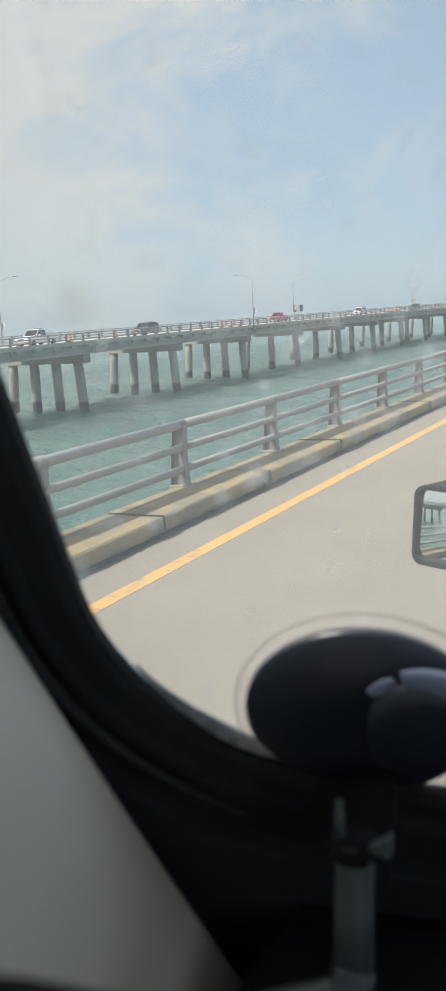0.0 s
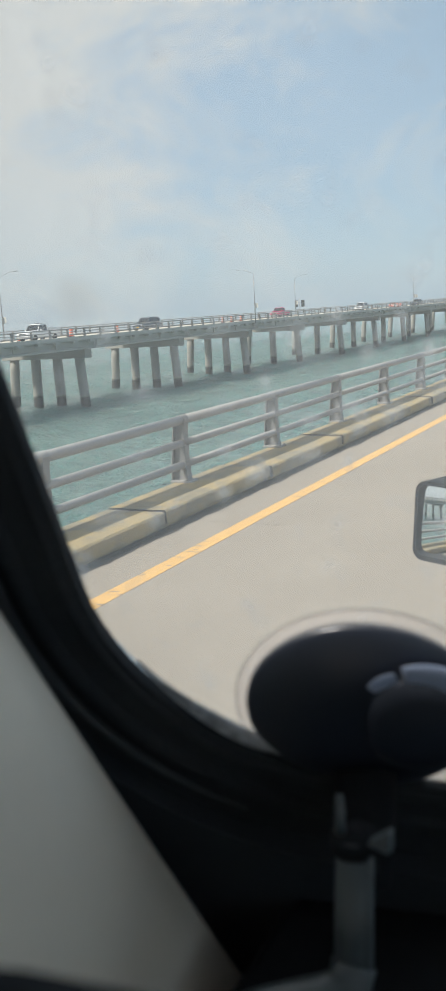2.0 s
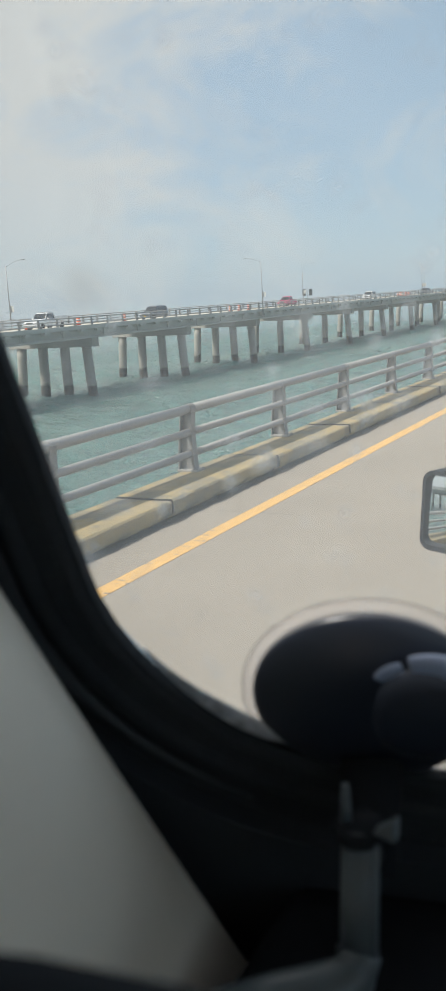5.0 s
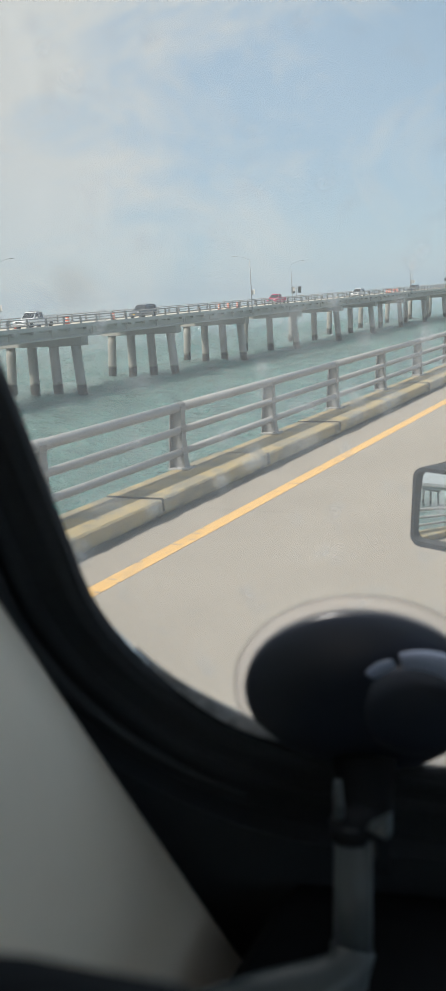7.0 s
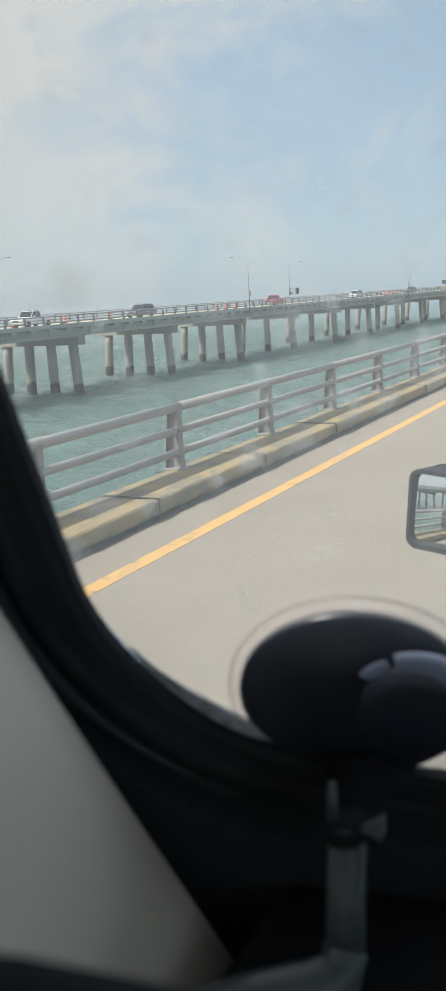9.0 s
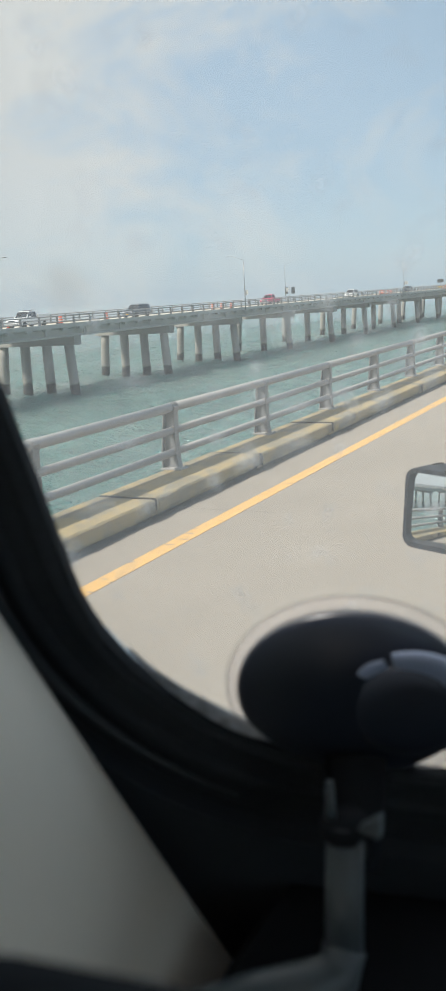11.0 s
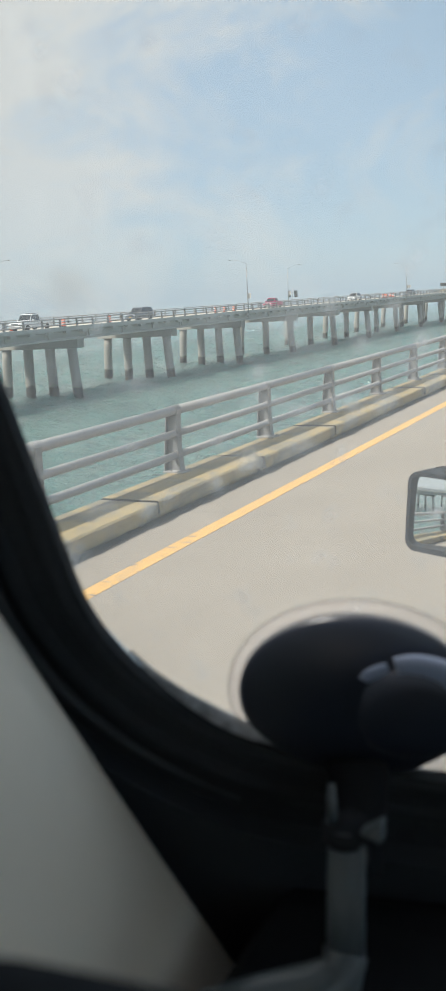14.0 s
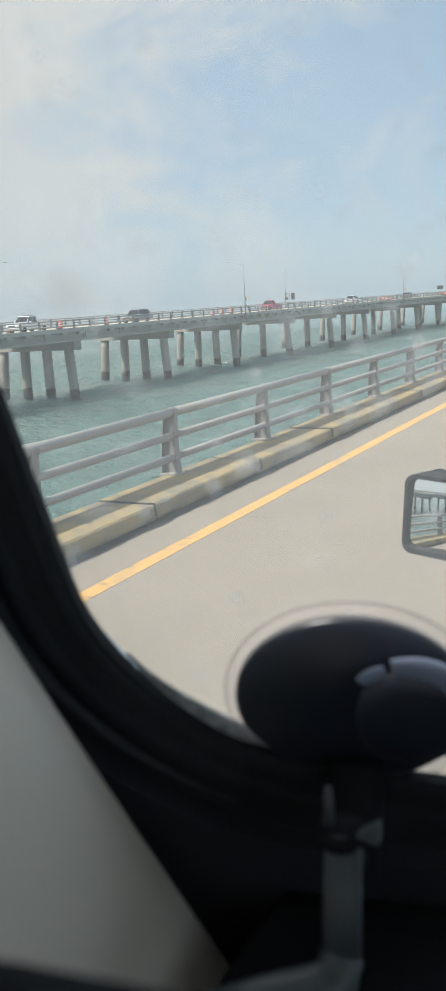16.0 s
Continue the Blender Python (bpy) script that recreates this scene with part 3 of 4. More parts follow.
# ---- railings ----
def railing(name, x_first, count, y, z, side, label, segs=14, fine=True, panels=2, pitch=PITCH):
    """Three pipes on cast posts. side: +1 when the road lies towards -y."""
    rail = empty(name, label=label, category="railing")
    prof = [(0.066, 0.0), (0.052, 0.04), (0.042, 0.10), (0.03, 0.40), (0.035, 0.80), (0.05, 0.90), (0.0, 0.955), (-0.055, 0.93), (-0.07, 0.82), (-0.10, 0.45), (-0.115, 0.2), (-0.125, 0.0)]
    flip = lambda a, b, c: (c, -a * side, b)
    prof = [(a * 1.5, b * 1.05) for a, b in prof]
    bm = prism(prof, -0.016, 0.016, flip)
    # flanges along both edges of the web
    front = prof[:7]
    back = prof[7:]
    for edge, half in ((front, 0.065), (back, 0.095)):
        for (a0, b0), (a1, b1) in zip(edge, edge[1:]):
            vs = [bm.verts.new((sx * half, -(a + o) * side, b)) for a, b in ((a0, b0), (a1, b1)) for sx in (-1, 1) for o in (-0.009, 0.009)]
            bmesh.ops.convex_hull(bm, input=vs)
    post = part("post", bm, SHADED_POST_PAINT, rail)
    plate = part("base_plate", boxed(-0.125, 0.125, -0.155, 0.20, 0.0, 0.03, bevel=0.006), RAILING, rail)
    pipes = []
    heights = ((0.935, 0.070), (0.590, 0.056), (0.265, 0.056))
    for h, r in heights:
        pipes.append(part("pipe", tubed((0.0, 0, 0), (pitch * panels - 0.012, 0, 0), r, seg=segs), RAILING, rail, smooth=False))
        for p in pipes[-1].data.polygons:
            p.use_smooth = len(p.vertices) == 4
    sleeves = [part("sleeve", tubed((-0.075, 0, 0), (0.075, 0, 0), r + 0.008, seg=segs), RAILING, rail) for h, r in heights] if fine else []
    bolt = part("bolt", tubed((0, 0, 0.024), (0, 0, 0.05), 0.014, seg=6), STEEL, rail) if fine else None
    first_bolt = True
    for k in range(count):
        x = x_first + k * pitch
        base = Matrix.Translation((x, y, z))
        def put(ob, m, k=k):
            if k == 0 and ob.matrix_basis == Matrix.Identity(4):
                ob.matrix_basis = m
                return
            share(ob, m)
        put(post, base)
        put(plate, base)
        for (h, r), pp in zip(heights, pipes):
            if k % panels == 0 and k + panels < count:
                put(pp, base @ Matrix.Translation((0.006, 0.0, h)))
        for (h, r), s in zip(heights, sleeves):
            if -8 < x < 60:
                put(s, base @ Matrix.Translation((0, 0.0, h)))
        if fine and -8 < x < 45:
            for bx in (-0.085, 0.085):
                for by in (-0.13, 0.08):
                    if first_bolt:
                        bolt.matrix_basis = base @ Matrix.Translation((bx, by, 0))
                        first_bolt = False
                    else:
                        share(bolt, base @ Matrix.Translation((bx, by, 0)))
    if fine:
        # a second post and slip sleeves where the bridge's spans meet
        for k in range(-3, 16):
            base = Matrix.Translation((TWIN_X + k * BAY, y, z))
            share(post, base)
            share(plate, base)
            for (h, r), s in zip(heights, sleeves):
                share(s, base @ Matrix.Translation((0, 0, h)))
                share(s, base @ Matrix.Translation((-0.82, 0, h)) @ Matrix.Diagonal((1.9, 1.04, 1.04, 1)))
    for s in sleeves:
        if s.matrix_basis == Matrix.Identity(4):
            s.matrix_basis = Matrix.Translation((POST_X, y, z + heights[sleeves.index(s)][0]))
    return rail


railing("bridge_railing", POST_X - PITCH * 24, 128, RAIL_Y, WALK_Z, 1, "grey painted three-pipe metal railing on the walkway", segs=20)



def drain_grate(x):
    g = empty("drain_grate", Matrix.Translation((x, KERB_Y - 0.42, 0.0)), label="flat grey iron drain grate beside the kerb", category="drain")
    part("frame", ring_flat(0.34, 0.17, 0.03, 0.012), STEEL, g)
    bar = part("bar", boxed(-0.012, 0.012, -0.145, 0.145, 0.0, 0.01), STEEL, g)
    bar.matrix_basis = Matrix.Translation((-0.26, 0, 0))
    for k in range(1, 8):
        share(bar, Matrix.Translation((-0.26 + k * 0.074, 0, 0)))


def ring_flat(a, b, w, h):
    bm = bmesh.new()
    for x0, x1, y0, y1 in ((-a, a, -b, -b + w), (-a, a, b - w, b), (-a, -a + w, -b + w, b - w), (a - w, a, -b + w, b - w)):
        box(bm, x0, x1, y0, y1, 0.0, h)
    return bm


drain_grate(27.6)


def cable_loop(x):
    pts = [(x + 0.035 * math.sin(a), RAIL_Y - 0.055 * abs(math.cos(a / 2)), WALK_Z + 0.20 - 0.10 * (1 - math.cos(a)) / 2 * 1.6) for a in [2 * math.pi * k / 16 for k in range(17)]]
    tagged(part("cable_loop", sweep(pts, 0.006, 6), BLACK, smooth=True), "small black cable loop hanging from the lowest pipe", "cable")


cable_loop(TWIN_X + BAY - 0.6)

# ---- the other bridge ----
FAR_Y0, FAR_Y1 = 66.9, 78.7
FAR_Z = 0.38
SPAN = 24.2
FAR_PITCH = SPAN / 7
BENT_X = 99.96
FX0, FX1 = BENT_X - SPAN * 12, BENT_X + SPAN * 16


def pile_bent(name, x, y_mid, top, count, label, group):
    bent = empty(name, Matrix.Translation((x, y_mid, 0)), label=label, category="bridge pier", group=group)
    half = 6.5
    bm = prism([(-half, top - 1.15), (half, top - 1.15), (half, top), (-half, top)], -0.75, 0.75, lambda a, b, c: (c, a, b), bevel=0.03)
    part("pier_cap", bm, GIRDER, bent)
    for k in range(count):
        f = k / (count - 1) * 2 - 1
        y0, y1 = f * (half - 1.4), f * (half - 1.4) + f * 0.55
        n = 6
        pts = [(0, y0 + (y1 - y0) * i / n, top - 1.1 + (SEA - 2.0 - top + 1.1) * i / n) for i in range(n + 1)]
        part("pile", sweep(pts, 0.62, seg=20), PILE, bent, smooth=True)
    return bent


def far_bridge():
    deck = part("far_road", boxed(FX0, FX1, FAR_Y0 + 0.45, FAR_Y1 - 0.45, FAR_Z - 0.4, FAR_Z - 0.22), FAR_ROAD)
    tagged(deck, "sunlit pale concrete carriageway of the second bridge", "road", kind="structure")
    for y0, y1, nm in ((FAR_Y0 - 0.25, FAR_Y0 + 0.45, "far_kerb_near"), (FAR_Y1 - 0.45, FAR_Y1 + 0.25, "far_kerb_back")):
        k = part(nm, boxed(FX0, FX1, y0, y1, FAR_Z - 0.45, FAR_Z, bevel=0.03), FAR_COPING)
        tagged(k, "pale concrete kerb and coping of the second bridge", "kerb", kind="structure")
    for y, nm in ((FAR_Y0 + 0.75, "far_line_white"), (FAR_Y1 - 0.75, "far_line_yellow")):
        k = part(nm, boxed(FX0, FX1, y - 0.06, y + 0.06, FAR_Z - 0.3, FAR_Z - 0.216), WHITE_BAND if "white" in nm else LINE)
        tagged(k, "worn edge line on the second bridge's road", "road marking", kind="structure")
    # one span: four I-girders with stiffeners and the corbels below the slab
    spans = int(round((FX1 - FX0) / SPAN))
    depth_top, depth_bot = FAR_Z - 0.45, FAR_Z - 1.62
    prof = [(-0.28, depth_bot), (0.28, depth_bot), (0.28, depth_bot + 0.18), (0.10, depth_bot + 0.34), (0.10, depth_top - 0.22), (0.25, depth_top - 0.10), (0.25, depth_top), (-0.25, depth_top), (-0.25, depth_top - 0.10), (-0.10, depth_top - 0.22), (-0.10, depth_bot + 0.34), (-0.28, depth_bot + 0.18)]
    first = None
    for s in range(spans):
        m = Matrix.Translation((FX0 + s * SPAN, 0, 0))
        if first:
            copy_thing(first, m)
            continue
        first = empty("girder_span", m, label="grey concrete girder span carrying the second bridge's deck", category="bridge span", group="girder spans of the second bridge")
        for k in range(4):
            y = FAR_Y0 + 0.55 + k * (FAR_Y1 - FAR_Y0 - 1.1) / 3
            part("girder", prism([(y + a, b) for a, b in prof], 0.03, SPAN - 0.03, lambda a, b, c: (c, a, b)), GIRDER, first)
        rib = part("stiffener", boxed(-0.1, 0.1, FAR_Y0 + 0.28, FAR_Y0 + 0.5, depth_bot + 0.2, depth_top - 0.05, bevel=0.02), GIRDER, first)
        rib.matrix_basis = Matrix.Translation((0.3, 0, 0))
        for k in (1, 2, 3):
            share(rib, Matrix.Translation((0.3 + k * (SPAN - 0.6) / 3, 0, 0)))
        cor = part("corbel", boxed(-0.5, 0.5, FAR_Y0 - 0.42, FAR_Y0 + 0.1, FAR_Z - 0.75, FAR_Z - 0.47, bevel=0.02), FAR_COPING, first)
        cor.matrix_basis = Matrix.Translation((FAR_PITCH / 2, 0, 0))
        for k in range(1, 7):
            share(cor, Matrix.Translation((FAR_PITCH * (k + 0.5), 0, 0)))
    y_mid = 74.95
    three = pile_bent("pile_bent", BENT_X + 3 * SPAN, y_mid, FAR_Z - 1.63, 3, "three raking concrete piles under a cap, dark at the tide line", "piers of the second bridge")
    four = pile_bent("pile_bent", BENT_X, y_mid, FAR_Z - 1.63, 4, "four raking concrete piles under a cap, dark at the tide line", "piers of the second bridge")
    for k in range(-12, 17):
        if k in (0, 3):
            continue
        copy_thing(four if k in (-2, 1, 2, 10) else three, Matrix.Translation((BENT_X + k * SPAN, y_mid, 0)))


far_bridge()
own_bent = pile_bent("pile_bent", -25.0, 0.5, -0.31, 3, "three raking concrete piles under a cap, dark at the tide line", "piers of the first bridge")
for k in range(1, 15):
    copy_thing(own_bent, Matrix.Translation((-25.0 + k * SPAN, 0.5, 0)))
N_FAR = int((FX1 - FX0) / FAR_PITCH)
railing("bridge_railing", FX0 + 0.8, N_FAR, FAR_Y0 + 0.1, FAR_Z, -1, "grey three-pipe metal railing along the second bridge's near edge", segs=8, fine=False, panels=3, pitch=FAR_PITCH)
railing("bridge_railing", FX0 + 2.0, N_FAR, FAR_Y1 - 0.1, FAR_Z, 1, "grey three-pipe metal railing along the second bridge's back edge", segs=8, fine=False, panels=3, pitch=FAR_PITCH)
ROAD_Z = FAR_Z - 0.22


# ---- lamps, signs and barrels on the second bridge ----
def street_lamp(x, y, toward, z, height=7.6):
    lamp = empty("street_lamp", Matrix.Translation((x, y, z)), label="tall tapered grey lamp post with a curved arm, unlit", category="street lamp", group="lamp posts of the second bridge")
    part("pole", tubed((0, 0, -1.0), (0, 0, height), 0.095, 0.045, seg=12), STEEL, lamp, smooth=True)
    pts = [(0, toward * 2.6 * f, height - 0.1 + 0.75 * math.sin(f * math.pi / 2)) for f in [i / 8 for i in range(9)]]
    part("arm", sweep(pts, [0.026 - 0.012 * i / 8 for i in range(9)], seg=8), STEEL, lamp, smooth=True)
    part("lantern", boxed(-0.11, 0.11, min(toward * 2.5, toward * 3.1), max(toward * 2.5, toward * 3.1), height + 0.59, height + 0.69, bevel=0.03), STEEL, lamp)
    part("control_box", boxed(-0.16, 0.16, -0.28, -0.1, 1.9, 2.7, bevel=0.02), STEEL, lamp)
    part("sign_plate", boxed(-0.03, -0.005, -0.62, -0.14, 2.0, 2.75, bevel=0.005), WHITE_BAND, lamp, "pale square sign plate")
    part("bracket", boxed(-0.2, 0.2, min(0.0, toward * 0.42), max(0.0, toward * 0.42), -1.05, -0.8, bevel=0.02), GIRDER, lamp, "concrete bracket below the pole")
    return lamp


lamp_near = street_lamp(146.4, FAR_Y0 - 0.38, 1, FAR_Z)
lamp_back = street_lamp(195.2, FAR_Y1 + 0.38, -1, FAR_Z)
for lx in (-49.6, 48.4, 244.4, 342.4):
    copy_thing(lamp_near, Matrix.Translation((lx, FAR_Y0 - 0.38, FAR_Z)))
for lx in (-0.8, 97.2, 293.2, 391.2):
    copy_thing(lamp_back, Matrix.Translation((lx, FAR_Y1 + 0.38, FAR_Z)))



def lane_signal(x, y, z):
    sign = empty("lane_signal", Matrix.Translation((x, y, z)), label="dark lane-control signal box on a slim pole", category="traffic signal")
    part("pole", tubed((0, 0, 0), (0, 0, 3.4), 0.07, 0.05, seg=10), STEEL, sign, smooth=True)
    for k, yy in enumerate((-0.75, 0.75)):
        face = part("signal_box", boxed(-0.12, 0.12, yy - 0.36, yy + 0.36, 1.5, 2.9, bevel=0.03), SIGN_DARK, sign)
        part("hood", boxed(-0.3, -0.12, yy - 0.32, yy + 0.32, 2.78, 2.84), SIGN_DARK, face)
    part("bracket", boxed(-0.04, 0.04, -0.5, 0.5, 2.4, 2.5), STEEL, sign)
    return sign


lane_signal(197.0, FAR_Y1 + 0.1, FAR_Z)
lane_signal(352, FAR_Y1 + 0.1, FAR_Z)


def message_sign(x, y, z):
    sign = empty("message_sign", Matrix.Translation((x, y, z)), label="dark portable message board on a trailer", category="road sign")
    part("board", boxed(-0.12, 0.12, -1.0, 1.0, 2.0, 3.15, bevel=0.03), SIGN_DARK, sign)
    part("mast", boxed(-0.08, 0.08, -0.08, 0.08, 0.6, 2.1), STEEL, sign)
    part("trailer", boxed(-1.0, 1.2, -0.7, 0.7, 0.35, 0.8, bevel=0.04), YELLOW_BARREL, sign)
    w = part("wheel", tubed((0, -0.1, 0), (0, 0.1, 0), 0.33, seg=16), TYRE, sign)
    w.matrix_basis = Matrix.Translation((0, -0.8, 0.33))
    share(w, Matrix.Translation((0, 0.8, 0.33)))
    return sign


message_sign(327, FAR_Y1 - 2.2, ROAD_Z)


def traffic_barrel(x, y, z):
    b = empty("traffic_barrel", Matrix.Translation((x, y, z)), label="orange and white striped plastic traffic barrel", category="traffic barrel", group="barrels on the second bridge")
    part("rubber_base", lathe([(0.42, 0.0), (0.43, 0.04), (0.36, 0.09), (0.31, 0.1)], 20), RUBBER, b)
    part("drum", lathe([(0.30, 0.06), (0.295, 0.3), (0.28, 0.32), (0.275, 0.55), (0.26, 0.57), (0.255, 0.8), (0.24, 0.82), (0.235, 0.96), (0.20, 1.0)], 20), ORANGE, b, smooth=True)
    part("band", lathe([(0.298, 0.26), (0.302, 0.27), (0.296, 0.43), (0.288, 0.44)], 20), WHITE_BAND, b, "white reflective band")
    part("band", lathe([(0.276, 0.62), (0.28, 0.63), (0.268, 0.78), (0.262, 0.79)], 20), WHITE_BAND, b, "white reflective band")
    part("handle", sweep([(-0.1, 0, 0.99), (-0.09, 0, 1.06), (0, 0, 1.09), (0.09, 0, 1.06), (0.1, 0, 0.99)], 0.02, 6), ORANGE, b)
    return b


LANE_Y = FAR_Y0 + 5.9
barrel = traffic_barrel(147.4, LANE_Y + 0.2, ROAD_Z)
for bx, by in ((150.6, 0.1), (154.2, 0.0), (82, 0.1), (92, -0.3), (103, 0.1), (114, 0.2), (244.5, 0.0), (247, 0.2), (249.4, 0.3), (252, 0.2), (254.5, 0.1), (316, 0), (319, 0.2), (323, -0.6), (334, -0.7), (337, 0.1), (341, 0)):
    copy_thing(barrel, Matrix.Translation((bx, LANE_Y + by, ROAD_Z)))


# ---- vehicles on the second bridge ----
def wheel_set(car, xs, half, r, width=0.24):
    for x in xs:
        for s in (-1, 1):
            wheel = empty("wheel", Matrix.Translation((x, s * (half - width / 2), r)))
            wheel.parent = car
            tyre = part("tyre", lathe([(r * 0.62, -width / 2), (r * 0.93, -width / 2), (r, -width * 0.36), (r, width * 0.36), (r * 0.93, width / 2), (r * 0.62, width / 2)], 24, Matrix.Rotation(math.pi / 2, 4, "X")), TYRE, wheel)
            rim = lathe([(0.03, 0.0), (r * 0.2, 0.03), (r * 0.55, 0.05), (r * 0.63, 0.1)], 10, Matrix.Rotation(math.pi / 2 * -s, 4, "X"))
            bmesh.ops.translate(rim, verts=rim.verts, vec=(0, s * 0.02, 0))
            part("rim", rim, CHROME, wheel)


def loft(sections):
    """sections: x, list of (half width, z) from sill to top; a closed skin, both sides."""
    bm = bmesh.new()
    rings = []
    for x, prof in sections:
        right = [bm.verts.new((x, -w, z)) for w, z in prof]
        left = [bm.verts.new((x, w, z)) for w, z in reversed(prof)]
        rings.append(right + left)
    n = len(rings[0])
    for a, b in zip(rings, rings[1:]):
        for k in range(n):
            bm.faces.new((a[k], a[(k + 1) % n], b[(k + 1) % n], b[k]))
    bm.faces.new(rings[0])
    bm.faces.new(rings[-1])
    bmesh.ops.recalc_face_normals(bm, faces=bm.faces)
    return bm


def road_vehicle(kind, x, y, heading, paint, label, category, length=4.95, half=0.96, height=1.85, plate=None, utility=False):
    """A sport utility car or a pickup; its nose points along +x before turning."""
    car = empty(kind, Matrix.Translation((x, y, ROAD_Z)) @ Matrix.Rotation(heading, 4, "Z"), label=label, category=category)
    h, L = half, length
    f, b = L / 2, -L / 2
    belt, sill = height * 0.59, 0.36
    body = [(b, [(h * 0.86, 0.55), (h * 0.93, 0.8), (h * 0.9, belt)]), (b + 0.12, [(h * 0.95, 0.42), (h, 0.8), (h * 0.95, belt)]),
            (b + L * 0.3, [(h * 0.97, sill), (h, 0.8), (h * 0.96, belt + 0.01)]), (f - L * 0.31, [(h * 0.97, sill), (h, 0.8), (h * 0.96, belt)]),
            (f - 0.35, [(h * 0.96, 0.4), (h * 0.98, 0.75), (h * 0.86, belt - 0.12)]), (f - 0.06, [(h * 0.88, 0.45), (h * 0.92, 0.72), (h * 0.8, belt - 0.22)]), (f, [(h * 0.8, 0.52), (h * 0.84, 0.7), (h * 0.76, belt - 0.3)])]
    part("body", loft(body), paint, car)
    truck = category == "pickup truck"
    r0 = b + (L * 0.40 if truck else 0.12)     # rear of the cab
    r1 = f - L * 0.29                          # foot of the windscreen
    cab = [(r0, [(h * 0.93, belt - 0.02), (h * 0.86, height - 0.28)]), (r0 + (0.12 if truck else 0.35), [(h * 0.94, belt - 0.02), (h * 0.76, height - 0.02)]), ((r0 + r1) / 2, [(h * 0.94, belt - 0.02), (h * 0.78, height)]),
           (r1 - 0.72, [(h * 0.94, belt - 0.02), (h * 0.75, height - 0.03)]), (r1 + 0.1, [(h * 0.9, belt - 0.03), (h * 0.86, belt + 0.02)])]
    part("cabin", loft(cab), paint, car)
    # glass, a touch proud of the cabin
    def pane(nm, quad, push):
        bm = bmesh.new()
        vs = [bm.verts.new(Vector(q)) for q in quad] + [bm.verts.new(Vector(q) - Vector(push)) for q in quad]
        bmesh.ops.convex_hull(bm, input=vs)
        part(nm, bm, CAR_GLASS, car, "dark tinted glass")
    zb, zt = belt + 0.05, height - 0.13
    for s in (-1, 1):
        edge = lambda t: h * (0.95 - 0.18 * (t - belt) / (height - belt)) + 0.012
        cuts = (r0 + 0.3, r0 + 0.75, (r0 + r1) / 2 + 0.25, r1 - 0.5) if not truck else (r0 + 0.12, (r0 + r1) / 2 - 0.15, r1 - 0.5)
        for c0, c1 in zip(cuts, cuts[1:]):
            tip = 0.42 if c1 == cuts[-1] else 0.0
            pane("side_window", [(c0 + 0.04, s * edge(zb), zb), (c1 - 0.04 + tip, s * edge(zb), zb), (c1 - 0.04, s * edge(zt), zt), (c0 + 0.04, s * edge(zt), zt)], (0, s * 0.04, 0))
        m = part("wing_mirror", boxed(-0.08, 0.08, -0.12, 0.12, -0.08, 0.1, bevel=0.03), paint, car)
        m.matrix_basis = Matrix.Translation((r1 - 0.35, s * (h + 0.08), belt + 0.1))
        part("headlight", boxed(f - 0.16, f - 0.01, min(s * h * 0.5, s * h * 0.84), max(s * h * 0.5, s * h * 0.84), belt - 0.42, belt - 0.27, bevel=0.03), LAMP_LENS, car, "clear headlight lens")
        part("tail_light", boxed(b - 0.015, b + 0.1, min(s * h * 0.72, s * h * 0.9), max(s * h * 0.72, s * h * 0.9), belt - 0.38, belt - 0.06, bevel=0.02), TAIL_RED, car, "red tail light lens")
        if not truck:
            part("roof_rail", sweep([(r0 + 0.5, s * h * 0.66, height - 0.03), (r0 + 0.65, s * h * 0.66, height + 0.06), (r1 - 1.0, s * h * 0.66, height + 0.05), (r1 - 0.85, s * h * 0.66, height - 0.05)], 0.02, 6), STEEL, car)
    pane("windscreen", [(r1 + 0.02, -h * 0.82, zb), (r1 + 0.02, h * 0.82, zb), (r1 - 0.62, h * 0.70, zt), (r1 - 0.62, -h * 0.70, zt)], (-0.03, 0, -0.03))
    pane("rear_window", [(r0 - 0.005, -h * 0.74, zb), (r0 - 0.005, h * 0.74, zb), (r0 + 0.05, h * 0.66, zt - 0.05), (r0 + 0.05, -h * 0.66, zt - 0.05)], (-0.03, 0, 0))
    part("grille", boxed(f - 0.1, f + 0.015, -h * 0.46, h * 0.46, belt - 0.46, belt - 0.24, bevel=0.02), BLACK, car)
    part("grille_bar", boxed(f + 0.005, f + 0.03, -h * 0.44, h * 0.44, belt - 0.36, belt - 0.32), CHROME, car)
    part("front_bumper", boxed(f - 0.18, f + 0.06, -h * 0.86, h * 0.86, 0.4, 0.58, bevel=0.05), paint if not truck else CHROME, car)
    part("rear_bumper", boxed(b - 0.08, b + 0.15, -h * 0.88, h * 0.88, 0.42, 0.6, bevel=0.05), paint if not truck else CHROME, car)
    if plate:
        part("number_plate", boxed(f + 0.06, f + 0.075, -0.16, 0.16, 0.48, 0.6), PLATE, car, "plain yellow number plate")
    if truck:
        for s in (-1, 1):
            part("bed_rail", boxed(b + 0.05, r0 - 0.02, s * h * 0.9 - 0.06, s * h * 0.9 + 0.06, belt - 0.05, belt + 0.04, bevel=0.02), paint, car)
        part("bed_floor", boxed(b + 0.1, r0 - 0.02, -h * 0.82, h * 0.82, belt - 0.02, belt + 0.006), BLACK, car)
